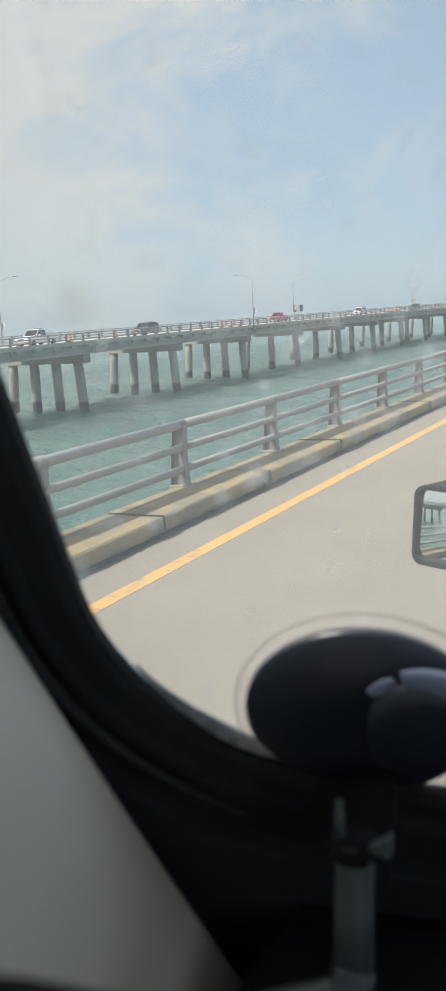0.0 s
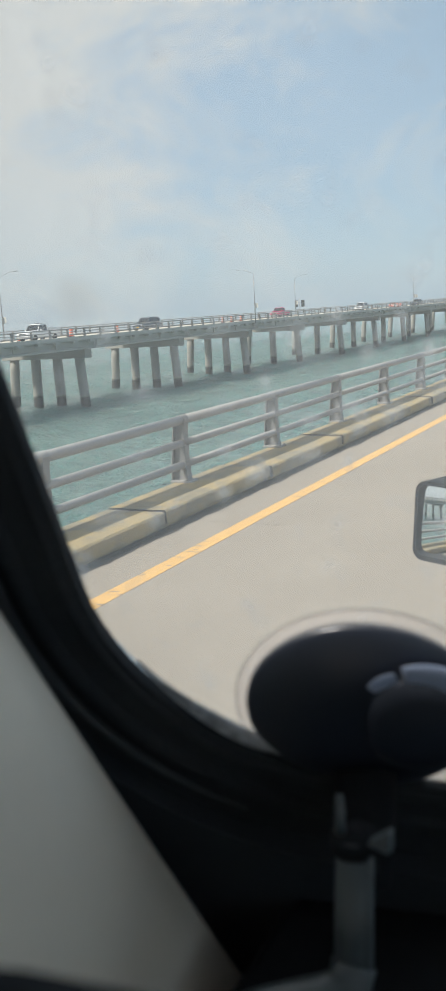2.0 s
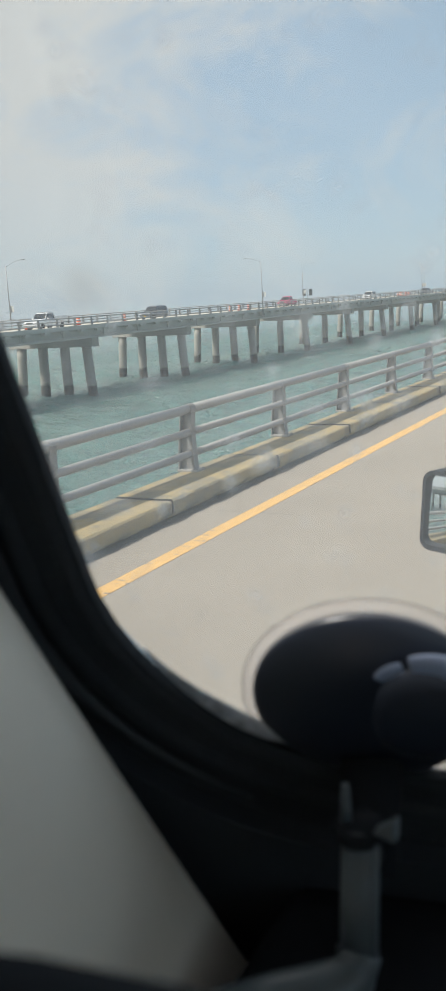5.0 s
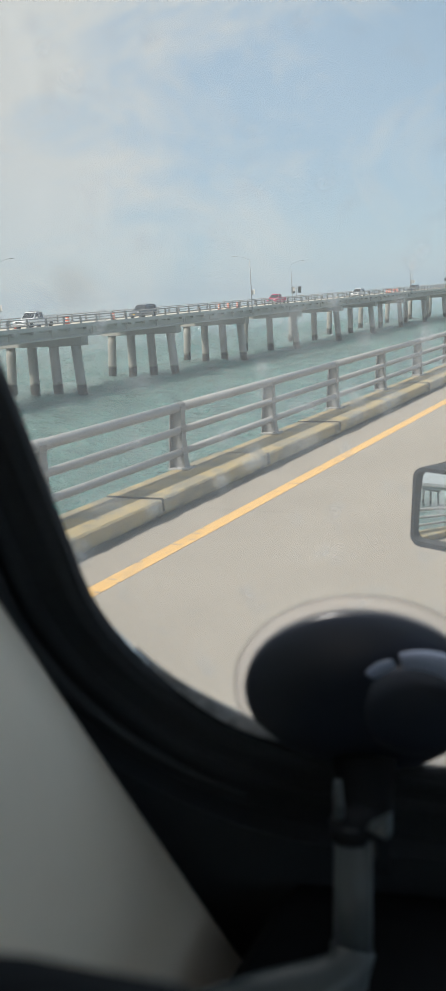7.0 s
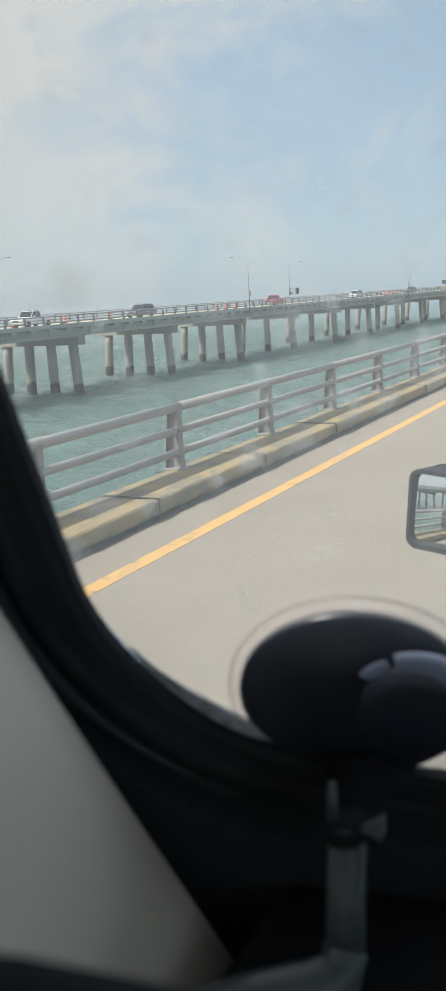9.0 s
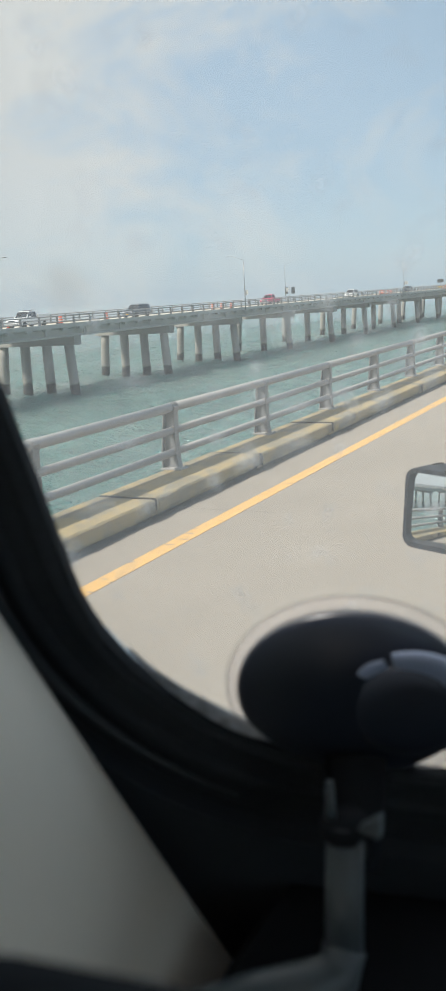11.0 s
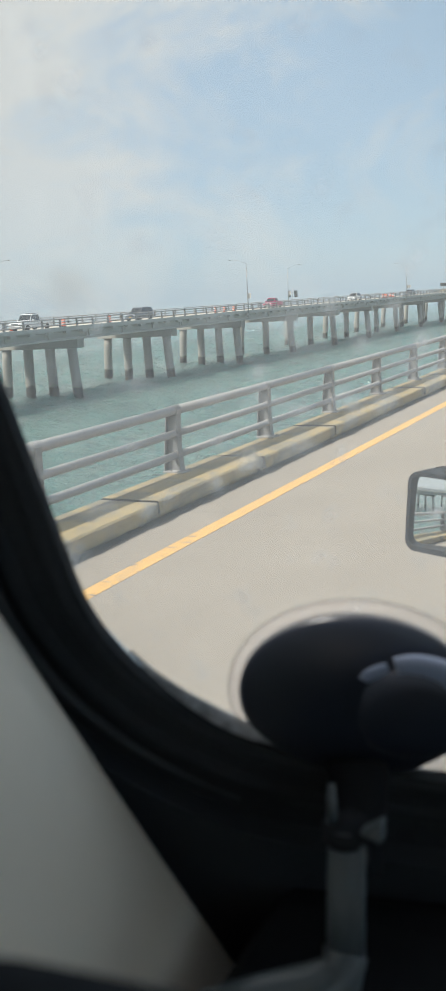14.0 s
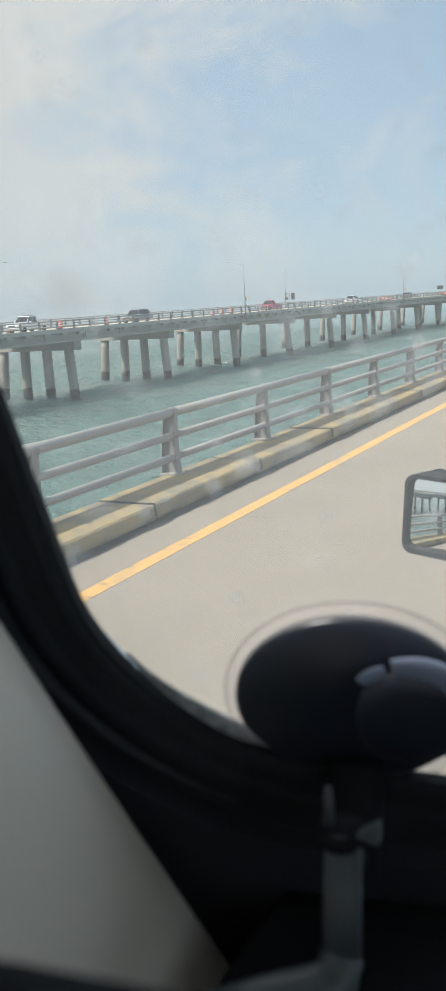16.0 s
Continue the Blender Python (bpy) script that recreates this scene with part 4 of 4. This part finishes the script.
    if utility:
        for s in (-1, 1):
            lo, hi = sorted((s * h * 0.62, s * h * 1.02))
            chest = part("utility_box", boxed(b + 0.05, r0 - 0.06, lo, hi, belt - 0.28, belt + 0.34, bevel=0.02), paint, car, "white side locker of the utility body")
            for k in range(3):
                x0 = b + 0.12 + k * (r0 - b - 0.26) / 3
                part("locker_door", boxed(x0, x0 + (r0 - b - 0.40) / 3, min(s * h * 1.01, s * h * 1.035), max(s * h * 1.01, s * h * 1.035), belt - 0.22, belt + 0.28, bevel=0.006), paint, chest)
        part("light_bar", boxed((r0 + r1) / 2 - 0.45, (r0 + r1) / 2 - 0.25, -h * 0.6, h * 0.6, height, height + 0.07, bevel=0.02), BLACK, car, "dark light bar across the cab roof")
    wheel_set(car, (b + L * 0.2, f - L * 0.185), h, 0.38)
    return car


NEAR_LANE, BACK_LANE = FAR_Y0 + 3.6, FAR_Y0 + 8.2
road_vehicle("pickup_truck", 177.0, BACK_LANE, math.pi, PAINT_RED, "red crew-cab pickup truck on the second bridge", "pickup truck", length=5.8, half=1.0, height=1.9)
road_vehicle("suv", 214, NEAR_LANE, math.pi, PAINT_WHITE, "white sport utility car with dark grille and roof rails", "car")
road_vehicle("suv", 118, NEAR_LANE, math.pi, PAINT_DARK, "slate grey sport utility car with roof rails and yellow plate", "car", plate=True)
road_vehicle("suv", 262, NEAR_LANE, math.pi, PAINT_SILVER, "dark steel-blue sport utility car on the second bridge", "car", length=4.6, height=1.7)
road_vehicle("pickup_truck", 93, NEAR_LANE, math.pi, PAINT_WHITE, "white crew-cab work truck with utility body and dark grille", "pickup truck", length=6.2, half=1.02, height=1.95, utility=True)

# ---- the coach that carries the camera ----
# The pane leans back 22 degrees and turns 16 degrees round the corner, straightening out across the coach's front.
SEAT = Vector((0.3490, 0.1190, EYE - 0.1654))     # where the cup sits on the pane
RAKE, WRAP = radians(22), radians(16)
INWARD = Vector((-math.cos(RAKE) * math.cos(WRAP), -math.cos(RAKE) * math.sin(WRAP), -math.sin(RAKE)))
ACROSS = Vector((math.sin(WRAP), -math.cos(WRAP), 0.0))
UPWARD = Vector((-math.sin(RAKE) * math.cos(WRAP), -math.sin(RAKE) * math.sin(WRAP), math.cos(RAKE)))
ON_GLASS = Matrix((ACROSS, UPWARD, INWARD)).transposed().to_4x4()
ON_GLASS.translation = SEAT
WL, WB, WR, WT = -0.1013, -0.0365, 1.95, 0.98


def on_front(x, y, z):
    """A point of the coach's front: x across, y up the slope, z into the cabin."""
    u, v = x - 0.10 * min(y, 0.25), y - 0.17 * min(x, 0.12)
    flat = min(u, 0.12)
    p = SEAT + ACROSS * flat
    yaw, rest = WRAP, u - flat
    while rest > 1e-6:
        step = min(rest, 0.05)
        yaw = max(0.0, yaw - 0.03)
        p = p + Vector((math.sin(yaw), -math.cos(yaw), 0)) * step
        rest -= step
    return p + UPWARD * v + INWARD * z


def rounded(l, b, r, t, rad, seg=12, fill=0):
    pts = []
    for cx, cy, a0 in ((l + rad, b + rad, 180), (r - rad, b + rad, 270), (r - rad, t - rad, 0), (l + rad, t - rad, 90)):
        for k in range(seg + 1):
            a = radians(a0 + 90 * k / seg)
            pts.append((cx + rad * math.cos(a), cy + rad * math.sin(a)))
    if not fill:
        return pts
    out = []
    for k, (a, b2) in enumerate(zip(pts, pts[1:] + pts[:1])):
        out.append(a)
        if k % (seg + 1) == seg:
            out += [(a[0] + (b2[0] - a[0]) * j / fill, a[1] + (b2[1] - a[1]) * j / fill) for j in range(1, fill)]
    return out


def ring(inner, outer, z0, z1):
    """A flat frame between two outlines of as many points."""
    bm = bmesh.new()
    v = [[bm.verts.new((x, y, z)) for x, y in o] for o in (inner, outer) for z in (z0, z1)]
    n = len(inner)
    for a, b in ((0, 1), (1, 3), (3, 2), (2, 0)):
        for k in range(n):
            bm.faces.new((v[a][k], v[a][(k + 1) % n], v[b][(k + 1) % n], v[b][k]))
    bmesh.ops.recalc_face_normals(bm, faces=bm.faces)
    return bm


def loop_bar(outline, z, r, flat=0.8):
    """A round bead along a closed outline."""
    bm = bmesh.new()
    n, rings = len(outline), []
    for k in range(n):
        d = (Vector(outline[(k + 1) % n]) - Vector(outline[k - 1])).normalized()
        nx, c = Vector((d.y, -d.x)), Vector(outline[k])
        rings.append([bm.verts.new((c.x + nx.x * r * math.cos(a), c.y + nx.y * r * math.cos(a), z + r * flat * math.sin(a))) for a in [2 * math.pi * j / 12 for j in range(12)]])
    for k in range(n):
        a, b = rings[k], rings[(k + 1) % n]
        for j in range(12):
            bm.faces.new((a[j], a[(j + 1) % 12], b[(j + 1) % 12], b[j]))
    bmesh.ops.recalc_face_normals(bm, faces=bm.faces)
    return bm


def window_loop(grow, rad):
    return rounded(WL - grow, WB - grow, WR + grow, WT + grow, rad, 14, 30)


def coach():
    van = empty("motor_coach", label="pale motor coach with a raked windscreen, standing on the bridge", category="motor coach")

    def put(nm, bm, mat, label="", smooth=False):
        return part(nm, bm, mat, van, label, smooth)

    def front(nm, bm, mat, label="", smooth=False):
        for v in bm.verts:
            v.co = on_front(*v.co)
        bmesh.ops.recalc_face_normals(bm, faces=bm.faces)
        return put(nm, bm, mat, label, smooth)

    hole = window_loop(0.0, 0.085)
    front("windscreen_surround", ring(window_loop(0.045, 0.12), rounded(WL - 0.15, WB - 0.55, WR + 0.06, WT + 0.10, 0.02, 14, 30), -0.02, 0.016), BLACK, "matt black windscreen surround")
    front("gasket", ring(hole, window_loop(0.05, 0.125), -0.001, 0.005), RUBBER, "black rubber gasket round the pane")
    front("gasket_lip", loop_bar(window_loop(0.006, 0.09), 0.002, 0.0055), RUBBER, smooth=True)
    front("gasket_bead", loop_bar(window_loop(0.024, 0.105), 0.003, 0.006), RUBBER, smooth=True)
    loop = window_loop(0.031, 0.110)
    side = [p for p in loop[-58:] + loop[:12]]
    front("gasket_bead", sweep([(x, y, 0.010) for x, y in side], [0.0035 * min(1.0, (len(side) - k) / 9) for k in range(len(side))], 12), BEAD, "black bead with a faint sheen", smooth=True)
    # bead added along the lower corner as the lip's painted highlight
    bead = []
    for k in range(15):
        a = radians(206 + 56 * k / 14)
        bead.append(on_front(WL + 0.085 + 0.0812 * math.cos(a), WB + 0.085 + 0.0812 * math.sin(a), 0.001))
    put("sealant_bead", sweep(bead, [0.0006] + [0.0008 + 0.0027 * math.sin(math.pi * (k / 14) ** 1.5) for k in range(1, 14)] + [0.0007], 10), LIP_HIGHLIGHT, "pale grey bead painted as the lip's highlight in the lower corner", smooth=True)
    # pane: a curved sheet filled between its two long edges
    bm = bmesh.new()
    xs = [WL - 0.012 + (WR - WL + 0.024) * k / 60 for k in range(61)]
    cols = []
    for x in xs:
        inset = 0.0
        for side in (x - (WL - 0.012), (WR + 0.012) - x):
            if side < 0.09:
                inset = max(inset, 0.09 - math.sqrt(max(0.0, 0.09 ** 2 - (0.09 - side) ** 2)))
        cols.append([bm.verts.new((x, y, z)) for z in (-0.008, -0.003) for y in (WB - 0.012 + inset, WT + 0.012 - inset)])
    for a, b in zip(cols, cols[1:]):
        for i, j in ((0, 1), (3, 2), (2, 0), (1, 3)):
            bm.faces.new((a[i], a[j], b[j], b[i]))
    pane = front("windscreen", bm, WINDSCREEN, "clear windscreen spotted with dried spray")
    pane.visible_shadow = False
    # dried drops on the pane
    rng = random.Random(4)
    drop = None
    for u, v in ((-0.0642, 0.0843), (-0.0545, 0.093), (-0.0353, 0.1012), (-0.0224, 0.11), (0.0169, 0.1342), (0.028, 0.1412), (0.0316, 0.144), (0.0459, 0.1525), (0.0163, 0.175), (0.0241, 0.1637), (-0.0617, 0.1594), (-0.0113, 0.1487), (0.0435, 0.1667), (0.0359, 0.1763), (-0.0307, 0.1197), (0.0012, 0.1361), (-0.0635, 0.113), (0.0416, 0.1), (0.0118, 0.1204)):
        m = Matrix((ACROSS, UPWARD, INWARD)).transposed().to_4x4()
        m.translation = on_front(u, v, -0.0022)
        m = m @ Matrix.Rotation(rng.uniform(-0.9, 0.1), 4, "Z") @ Matrix.Diagonal((rng.uniform(0.0030, 0.0054), rng.uniform(0.0045, 0.0080), 0.001, 1))
        if drop:
            spot = share(drop, m)
        else:
            drop = spot = put("dried_drop", lathe([(0.0, 0.0), (1.4, 0.0)], 24), SPRAY, "pale dried spray drop on the pane")
            drop.matrix_basis = m
        spot.visible_shadow = False
    # grey side trim: from its edge beside the black surround back along the cabin wall
    bm = bmesh.new()
    rows = []
    for i in range(17):
        f = i / 16 * 1.55 - 0.35
        u, v = -0.1266 + 0.0540 * f + 0.010 * f * f, 0.073 - 0.205 * f - 0.022 * f * f
        p = SEAT + ACROSS * u + UPWARD * v + INWARD * 0.03
        row = []
        for s, out, drop in ((0.0, 0.008, 0), (0.0, 0.002, 0), (0.004, 0.0, 0), (0.025, -0.008, 0), (0.06, -0.017, 0), (0.10, -0.022, 0), (0.15, -0.024, 0), (0.22, -0.025, 0), (0.5, -0.025, 0)):
            row.append(bm.verts.new(p + Vector((-s, out if out > 0 else out * max(0.45, 1.6 - 1.3 * f), drop))))
        rows.append(row)
    for a, b in zip(rows, rows[1:]):
        for k in range(len(a) - 1):
            bm.faces.new((a[k], a[k + 1], b[k + 1], b[k]))
    bmesh.ops.recalc_face_normals(bm, faces=bm.faces)
    trim = put("side_trim", bm, GREY_TRIM, "smooth grey vinyl side trim", smooth=True)
    mod = trim.modifiers.new("thick", "SOLIDIFY")
    mod.thickness, mod.offset = 0.004, 0
    # bar added close to the eye to make the soft dark lower left corner
    ledge = [(0.010, 0.196, -0.084), (0.040, 0.150, -0.087), (0.0695, 0.105, -0.092), (0.083, 0.0795, -0.0975), (0.092, 0.0625, -0.1035), (0.099, 0.046, -0.113), (0.103, 0.030, -0.128)]
    put("trim_ledge", sweep([Vector((x, y, EYE + z)) for x, y, z in ledge], 0.012, 16), SHADED_BLACK, "matt black bar added to darken the lower left corner", smooth=True)
    # dark lower panel whose edge falls towards the dashboard
    lower = [(0.08, -0.116), (0.227, -0.2225), (0.290, -0.268), (0.345, -0.308), (0.345, -0.42), (0.08, -0.42)]
    put("lower_trim", prism(lower, 0.200, 0.250, lambda a, b, c: (a, c - 0.171 * (a - 0.2267), EYE + b), bevel=0.021), BLACK, "black lower trim panel", smooth=True)
    # dashboard
    dash = [(0.50, EYE - 0.31), (0.36, EYE - 0.268), (0.27, EYE - 0.27), (0.16, EYE - 0.30), (0.11, EYE - 0.33), (0.09, EYE - 0.42), (0.12, EYE - 0.75), (0.43, EYE - 0.75), (0.50, EYE - 0.45)]
    put("dashboard", prism(dash, -1.9, 0.165, lambda a, b, c: (a, c, b), bevel=0.008), SHADED_BLACK, "black dashboard")
    put("door_pocket", boxed(-0.1, 0.34, 0.166, 0.335, EYE - 0.75, EYE - 0.40, bevel=0.01), BLACK, "black door pocket")
    # shell
    floor_z, roof_z, rear = 1.05, 3.62, -6.5
    yl, yr = 0.34, -1.93
    put("floor", boxed(rear, 0.30, yr, yl, floor_z - 0.1, floor_z), CARPET)
    put("roof", boxed(rear - 0.05, -0.06, yr - 0.06, yl + 0.06, roof_z, roof_z + 0.08, bevel=0.03), BODY_WHITE)
    put("headliner", boxed(rear, -0.14, yr + 0.01, yl - 0.01, roof_z - 0.03, roof_z - 0.004), HEADLINER)
    put("end_wall", boxed(rear - 0.05, rear, yr - 0.06, yl + 0.06, 0.55, roof_z), BODY_WHITE)
    for y0, y1, nm in ((yl, yl + 0.06, "side_wall"), (yr - 0.06, yr, "side_wall")):
        put(nm, boxed(rear, -0.3, y0, y1, 0.55, 2.0), BODY_WHITE)
        put(nm, boxed(rear, -0.3, y0, y1, 3.45, roof_z), BODY_WHITE)
        for a, b in ((rear, -5.9), (-4.3, -4.2), (-2.7, -2.6), (-1.1, -1.0), (-0.4, -0.3)):
            put("window_post", boxed(a, b, y0, y1, 2.0, 3.45), BLACK)
        for a, b in ((-5.9, -4.3), (-4.2, -2.7), (-2.6, -1.1), (-1.0, -0.4)):
            w = put("side_window", boxed(a, b, (y0 + y1) / 2 - 0.003, (y0 + y1) / 2 + 0.003, 2.0, 3.45), WINDSCREEN)
            w.visible_shadow = False
        cheek = [(-0.3, 0.55), (0.50, 0.55), (0.50, 2.2), (0.34, EYE - 0.36), (-0.13, roof_z), (-0.3, roof_z)]
        put("cheek_panel", prism(cheek, y0, y1, lambda a, b, c: (a, c, b)), BODY_WHITE)
    put("nose", boxed(0.44, 0.50, yr, yl, 0.55, 2.32, bevel=0.015), BODY_WHITE)
    put("bumper", boxed(0.40, 0.66, yr - 0.06, yl + 0.06, 0.5, 0.85, bevel=0.05), DARK_GREY)
    put("underfloor", boxed(rear, 0.4, -1.7, 0.1, 0.4, 0.95, bevel=0.03), DARK_GREY)
    for x in (-0.9, -5.0):
        for y in (-1.78, 0.19):
            wheel = empty("wheel", Matrix.Translation((x, y, 0.48)))
            wheel.parent = van
            part("tyre", lathe([(0.3, -0.14), (0.45, -0.14), (0.48, -0.1), (0.48, 0.1), (0.45, 0.14), (0.3, 0.14)], 28, Matrix.Rotation(math.pi / 2, 4, "X")), TYRE, wheel)
            part("rim", lathe([(0.02, 0.02), (0.12, 0.04), (0.3, 0.08)], 20, Matrix.Rotation(math.pi / 2 * (-1 if y > 0 else 1), 4, "X")), CHROME, wheel)
    # outside mirror on an arm ahead of the windscreen
    housing = empty("outside_mirror", Matrix.Translation((1.7, 0.376, EYE - 0.408)) @ Matrix.Rotation(radians(-16.0), 4, "Z") @ Matrix.Rotation(radians(2.6), 4, "Y") @ Matrix.Rotation(radians(3.0), 4, "X"))
    housing.parent = van
    turn = Matrix(((0, 0, 1, 0), (-1, 0, 0, 0), (0, 1, 0, 0), (0, 0, 0, 1)))
    bm = ring(rounded(-0.096, -0.076, 0.12, 0.058, 0.016, 8), rounded(-0.102, -0.086, 0.130, 0.066, 0.022, 8), -0.006, 0.05)
    bmesh.ops.transform(bm, matrix=turn, verts=bm.verts)
    part("mirror_rim", bm, MIRROR_RIM, housing, "dark grey mirror rim")
    part("mirror_back", prism(rounded(-0.1, -0.084, 0.128, 0.064, 0.022, 8), 0.03, 0.10, lambda a, b, c: (c, -a, b), bevel=0.012), MIRROR_RIM, housing)
    bm = bmesh.new()
    bmesh.ops.create_grid(bm, x_segments=28, y_segments=22, size=0.5, matrix=Matrix.Diagonal((0.222, 0.142, 1, 1)))
    for v in bm.verts:
        a, b = v.co.x, v.co.y
        v.co = (0.002 + (a * a + b * b) / (2 * 1.1), -a - 0.012, b - 0.009)
    bmesh.ops.recalc_face_normals(bm, faces=bm.faces)
    glass = part("mirror_face", bm, MIRROR, housing, "slightly convex mirror glass", smooth=True)
    glass.matrix_basis = Matrix.Translation((0.012, 0, 0)) @ Matrix.Rotation(radians(8.0), 4, "Z") @ Matrix.Rotation(radians(1.6), 4, "Y")
    arm = sweep([(1.79, 0.33, EYE - 0.40), (1.83, 0.22, EYE - 0.42), (1.7, 0.05, EYE - 0.55), (1.2, 0.0, EYE - 0.75), (0.48, 0.0, EYE - 0.85)], 0.018, 10)
    put("mirror_arm", arm, DARK_GREY, smooth=True)
    return van


coach()


def suction_mount():
    mount = empty("suction_mount", label="black suction-cup phone mount stuck to the windscreen", category="phone mount")

    def put(nm, bm, mat, label="", smooth=False, m=None):
        ob = part(nm, bm, mat, mount, label, smooth)
        if m:
            ob.matrix_basis = m
        return ob

    r = put("cup_rim", lathe([(0.0460, 0.0002), (0.0480, 0.0006), (0.0510, 0.0004), (0.0526, 0.0004), (0.0533, -0.0004), (0.0531, -0.0022), (0.0460, -0.0022)], 72, Matrix.Translation((0.0006, 0.0004, 0))), CLEAR, "clear flexible rim of the cup", smooth=True, m=ON_GLASS)
    r.visible_shadow = False
    put("rim_edge", sweep([(0.0006 + 0.0534 * math.cos(a), 0.0004 + 0.0534 * math.sin(a), -0.0010) for a in [2 * math.pi * k / 72 for k in range(73)]], 0.0002, 6), ARM_GREY, "thin darker lip of the rim", smooth=True, m=ON_GLASS)
    put("cup", lathe([(0.0482, -0.002), (0.0482, 0.0006), (0.0470, 0.0018), (0.0440, 0.0034), (0.0390, 0.0054), (0.0320, 0.0074), (0.0230, 0.0092), (0.0120, 0.0104), (0.0, 0.0108)], 72, Matrix.Translation((0, 0.0008, 0)) @ Matrix.Diagonal((1, 0.945, 1, 1))), GLOSS_BLACK, "glossy black cup housing", smooth=True, m=ON_GLASS)
    put("lever_cap", lathe([(0.0268, 0.002), (0.0264, 0.0062), (0.0240, 0.0098), (0.017, 0.0120), (0.0, 0.013)], 48, Matrix.Translation((0.0225, 0.0010, 0))), CAP_BLUE, "round blue-black lever cap", smooth=True, m=ON_GLASS)
    # two flat arcs added as the dome's glint, bright by colour
    for a0, a1, rad, nm in ((142, 112, 0.0032, "lever_edge"), (104, 8, 0.0058, "lever_edge")):
        arc = [(0.0218 + 0.0222 * math.cos(a), 0.0105 + 0.0222 * math.sin(a), 0.0100) for a in [radians(a0 + (a1 - a0) * k / 14) for k in range(15)]]
        bar = sweep(arc, [rad * (0.55 + 0.45 * math.sin(math.pi * (0.15 + 0.7 * k / 14))) for k in range(15)], 12)
        for v in bar.verts:
            v.co.z = 0.0118 + (v.co.z - 0.0100) * 0.28
        put(nm, bar, GLINT, "blue-grey bar painted as a glint on the dark dome", smooth=True, m=ON_GLASS)
    put("neck", tubed((0.0, -0.028, 0.008), (0.0, -0.052, 0.045), 0.013, 0.010, seg=20), SHADED_BLACK, smooth=True, m=ON_GLASS)
    z = Vector((0, 0, EYE))
    top, foot = Vector((0.2855, 0.1020, -0.1835)) + z, Vector((0.2745, 0.1000, -0.2250)) + z
    side = Vector((0.42, -0.90, 0)).normalized()
    put("arm", tubed(top, foot, 0.0066, 0.0068, seg=24), ARM_GREY, "dark grey arm", smooth=True)
    put("arm_ridge", tubed(top + side * 0.0036 + Vector((-0.004, -0.002, 0)), foot + side * 0.0036 + Vector((-0.004, -0.002, 0)), 0.0022, seg=10), ARM_GREY, smooth=True)
    put("collar", tubed(top + Vector((0, 0, 0.002)), top + Vector((0.0005, 0, -0.003)), 0.0085, 0.0085, seg=24), SHADED_BLACK, smooth=True)
    put("clasp", tubed((0.2855, 0.1072, EYE - 0.182), (0.2862, 0.1074, EYE - 0.168), 0.0019, 0.0014, seg=12), ARM_GREY, smooth=True)
    put("stem", tubed(top + Vector((0.004, 0, 0)), SEAT + ACROSS * 0.0 + UPWARD * -0.05 + INWARD * 0.04, 0.0055, seg=16), SHADED_BLACK, smooth=True)
    put("thumbscrew", prism([(-0.0045, -0.0015), (0.0035, -0.0040), (0.0038, 0.0045)], -0.003, 0.003, lambda a, b, c: (0.2825 + c, 0.0915 - a, EYE - 0.1792 + b), bevel=0.0006), ARM_GREY, "pale grey thumbscrew")
    low = [(0.2745, 0.1000, -0.2235), (0.2700, 0.1005, -0.2300), (0.2630, 0.1080, -0.2325), (0.2540, 0.1220, -0.2345), (0.2440, 0.1400, -0.2390), (0.2350, 0.1550, -0.2650)]
    put("lower_arm", sweep([Vector(p) + z for p in low], [0.0080, 0.0085, 0.0090, 0.0092, 0.0095, 0.010], 20), ARM_GREY, smooth=True)


suction_mount()
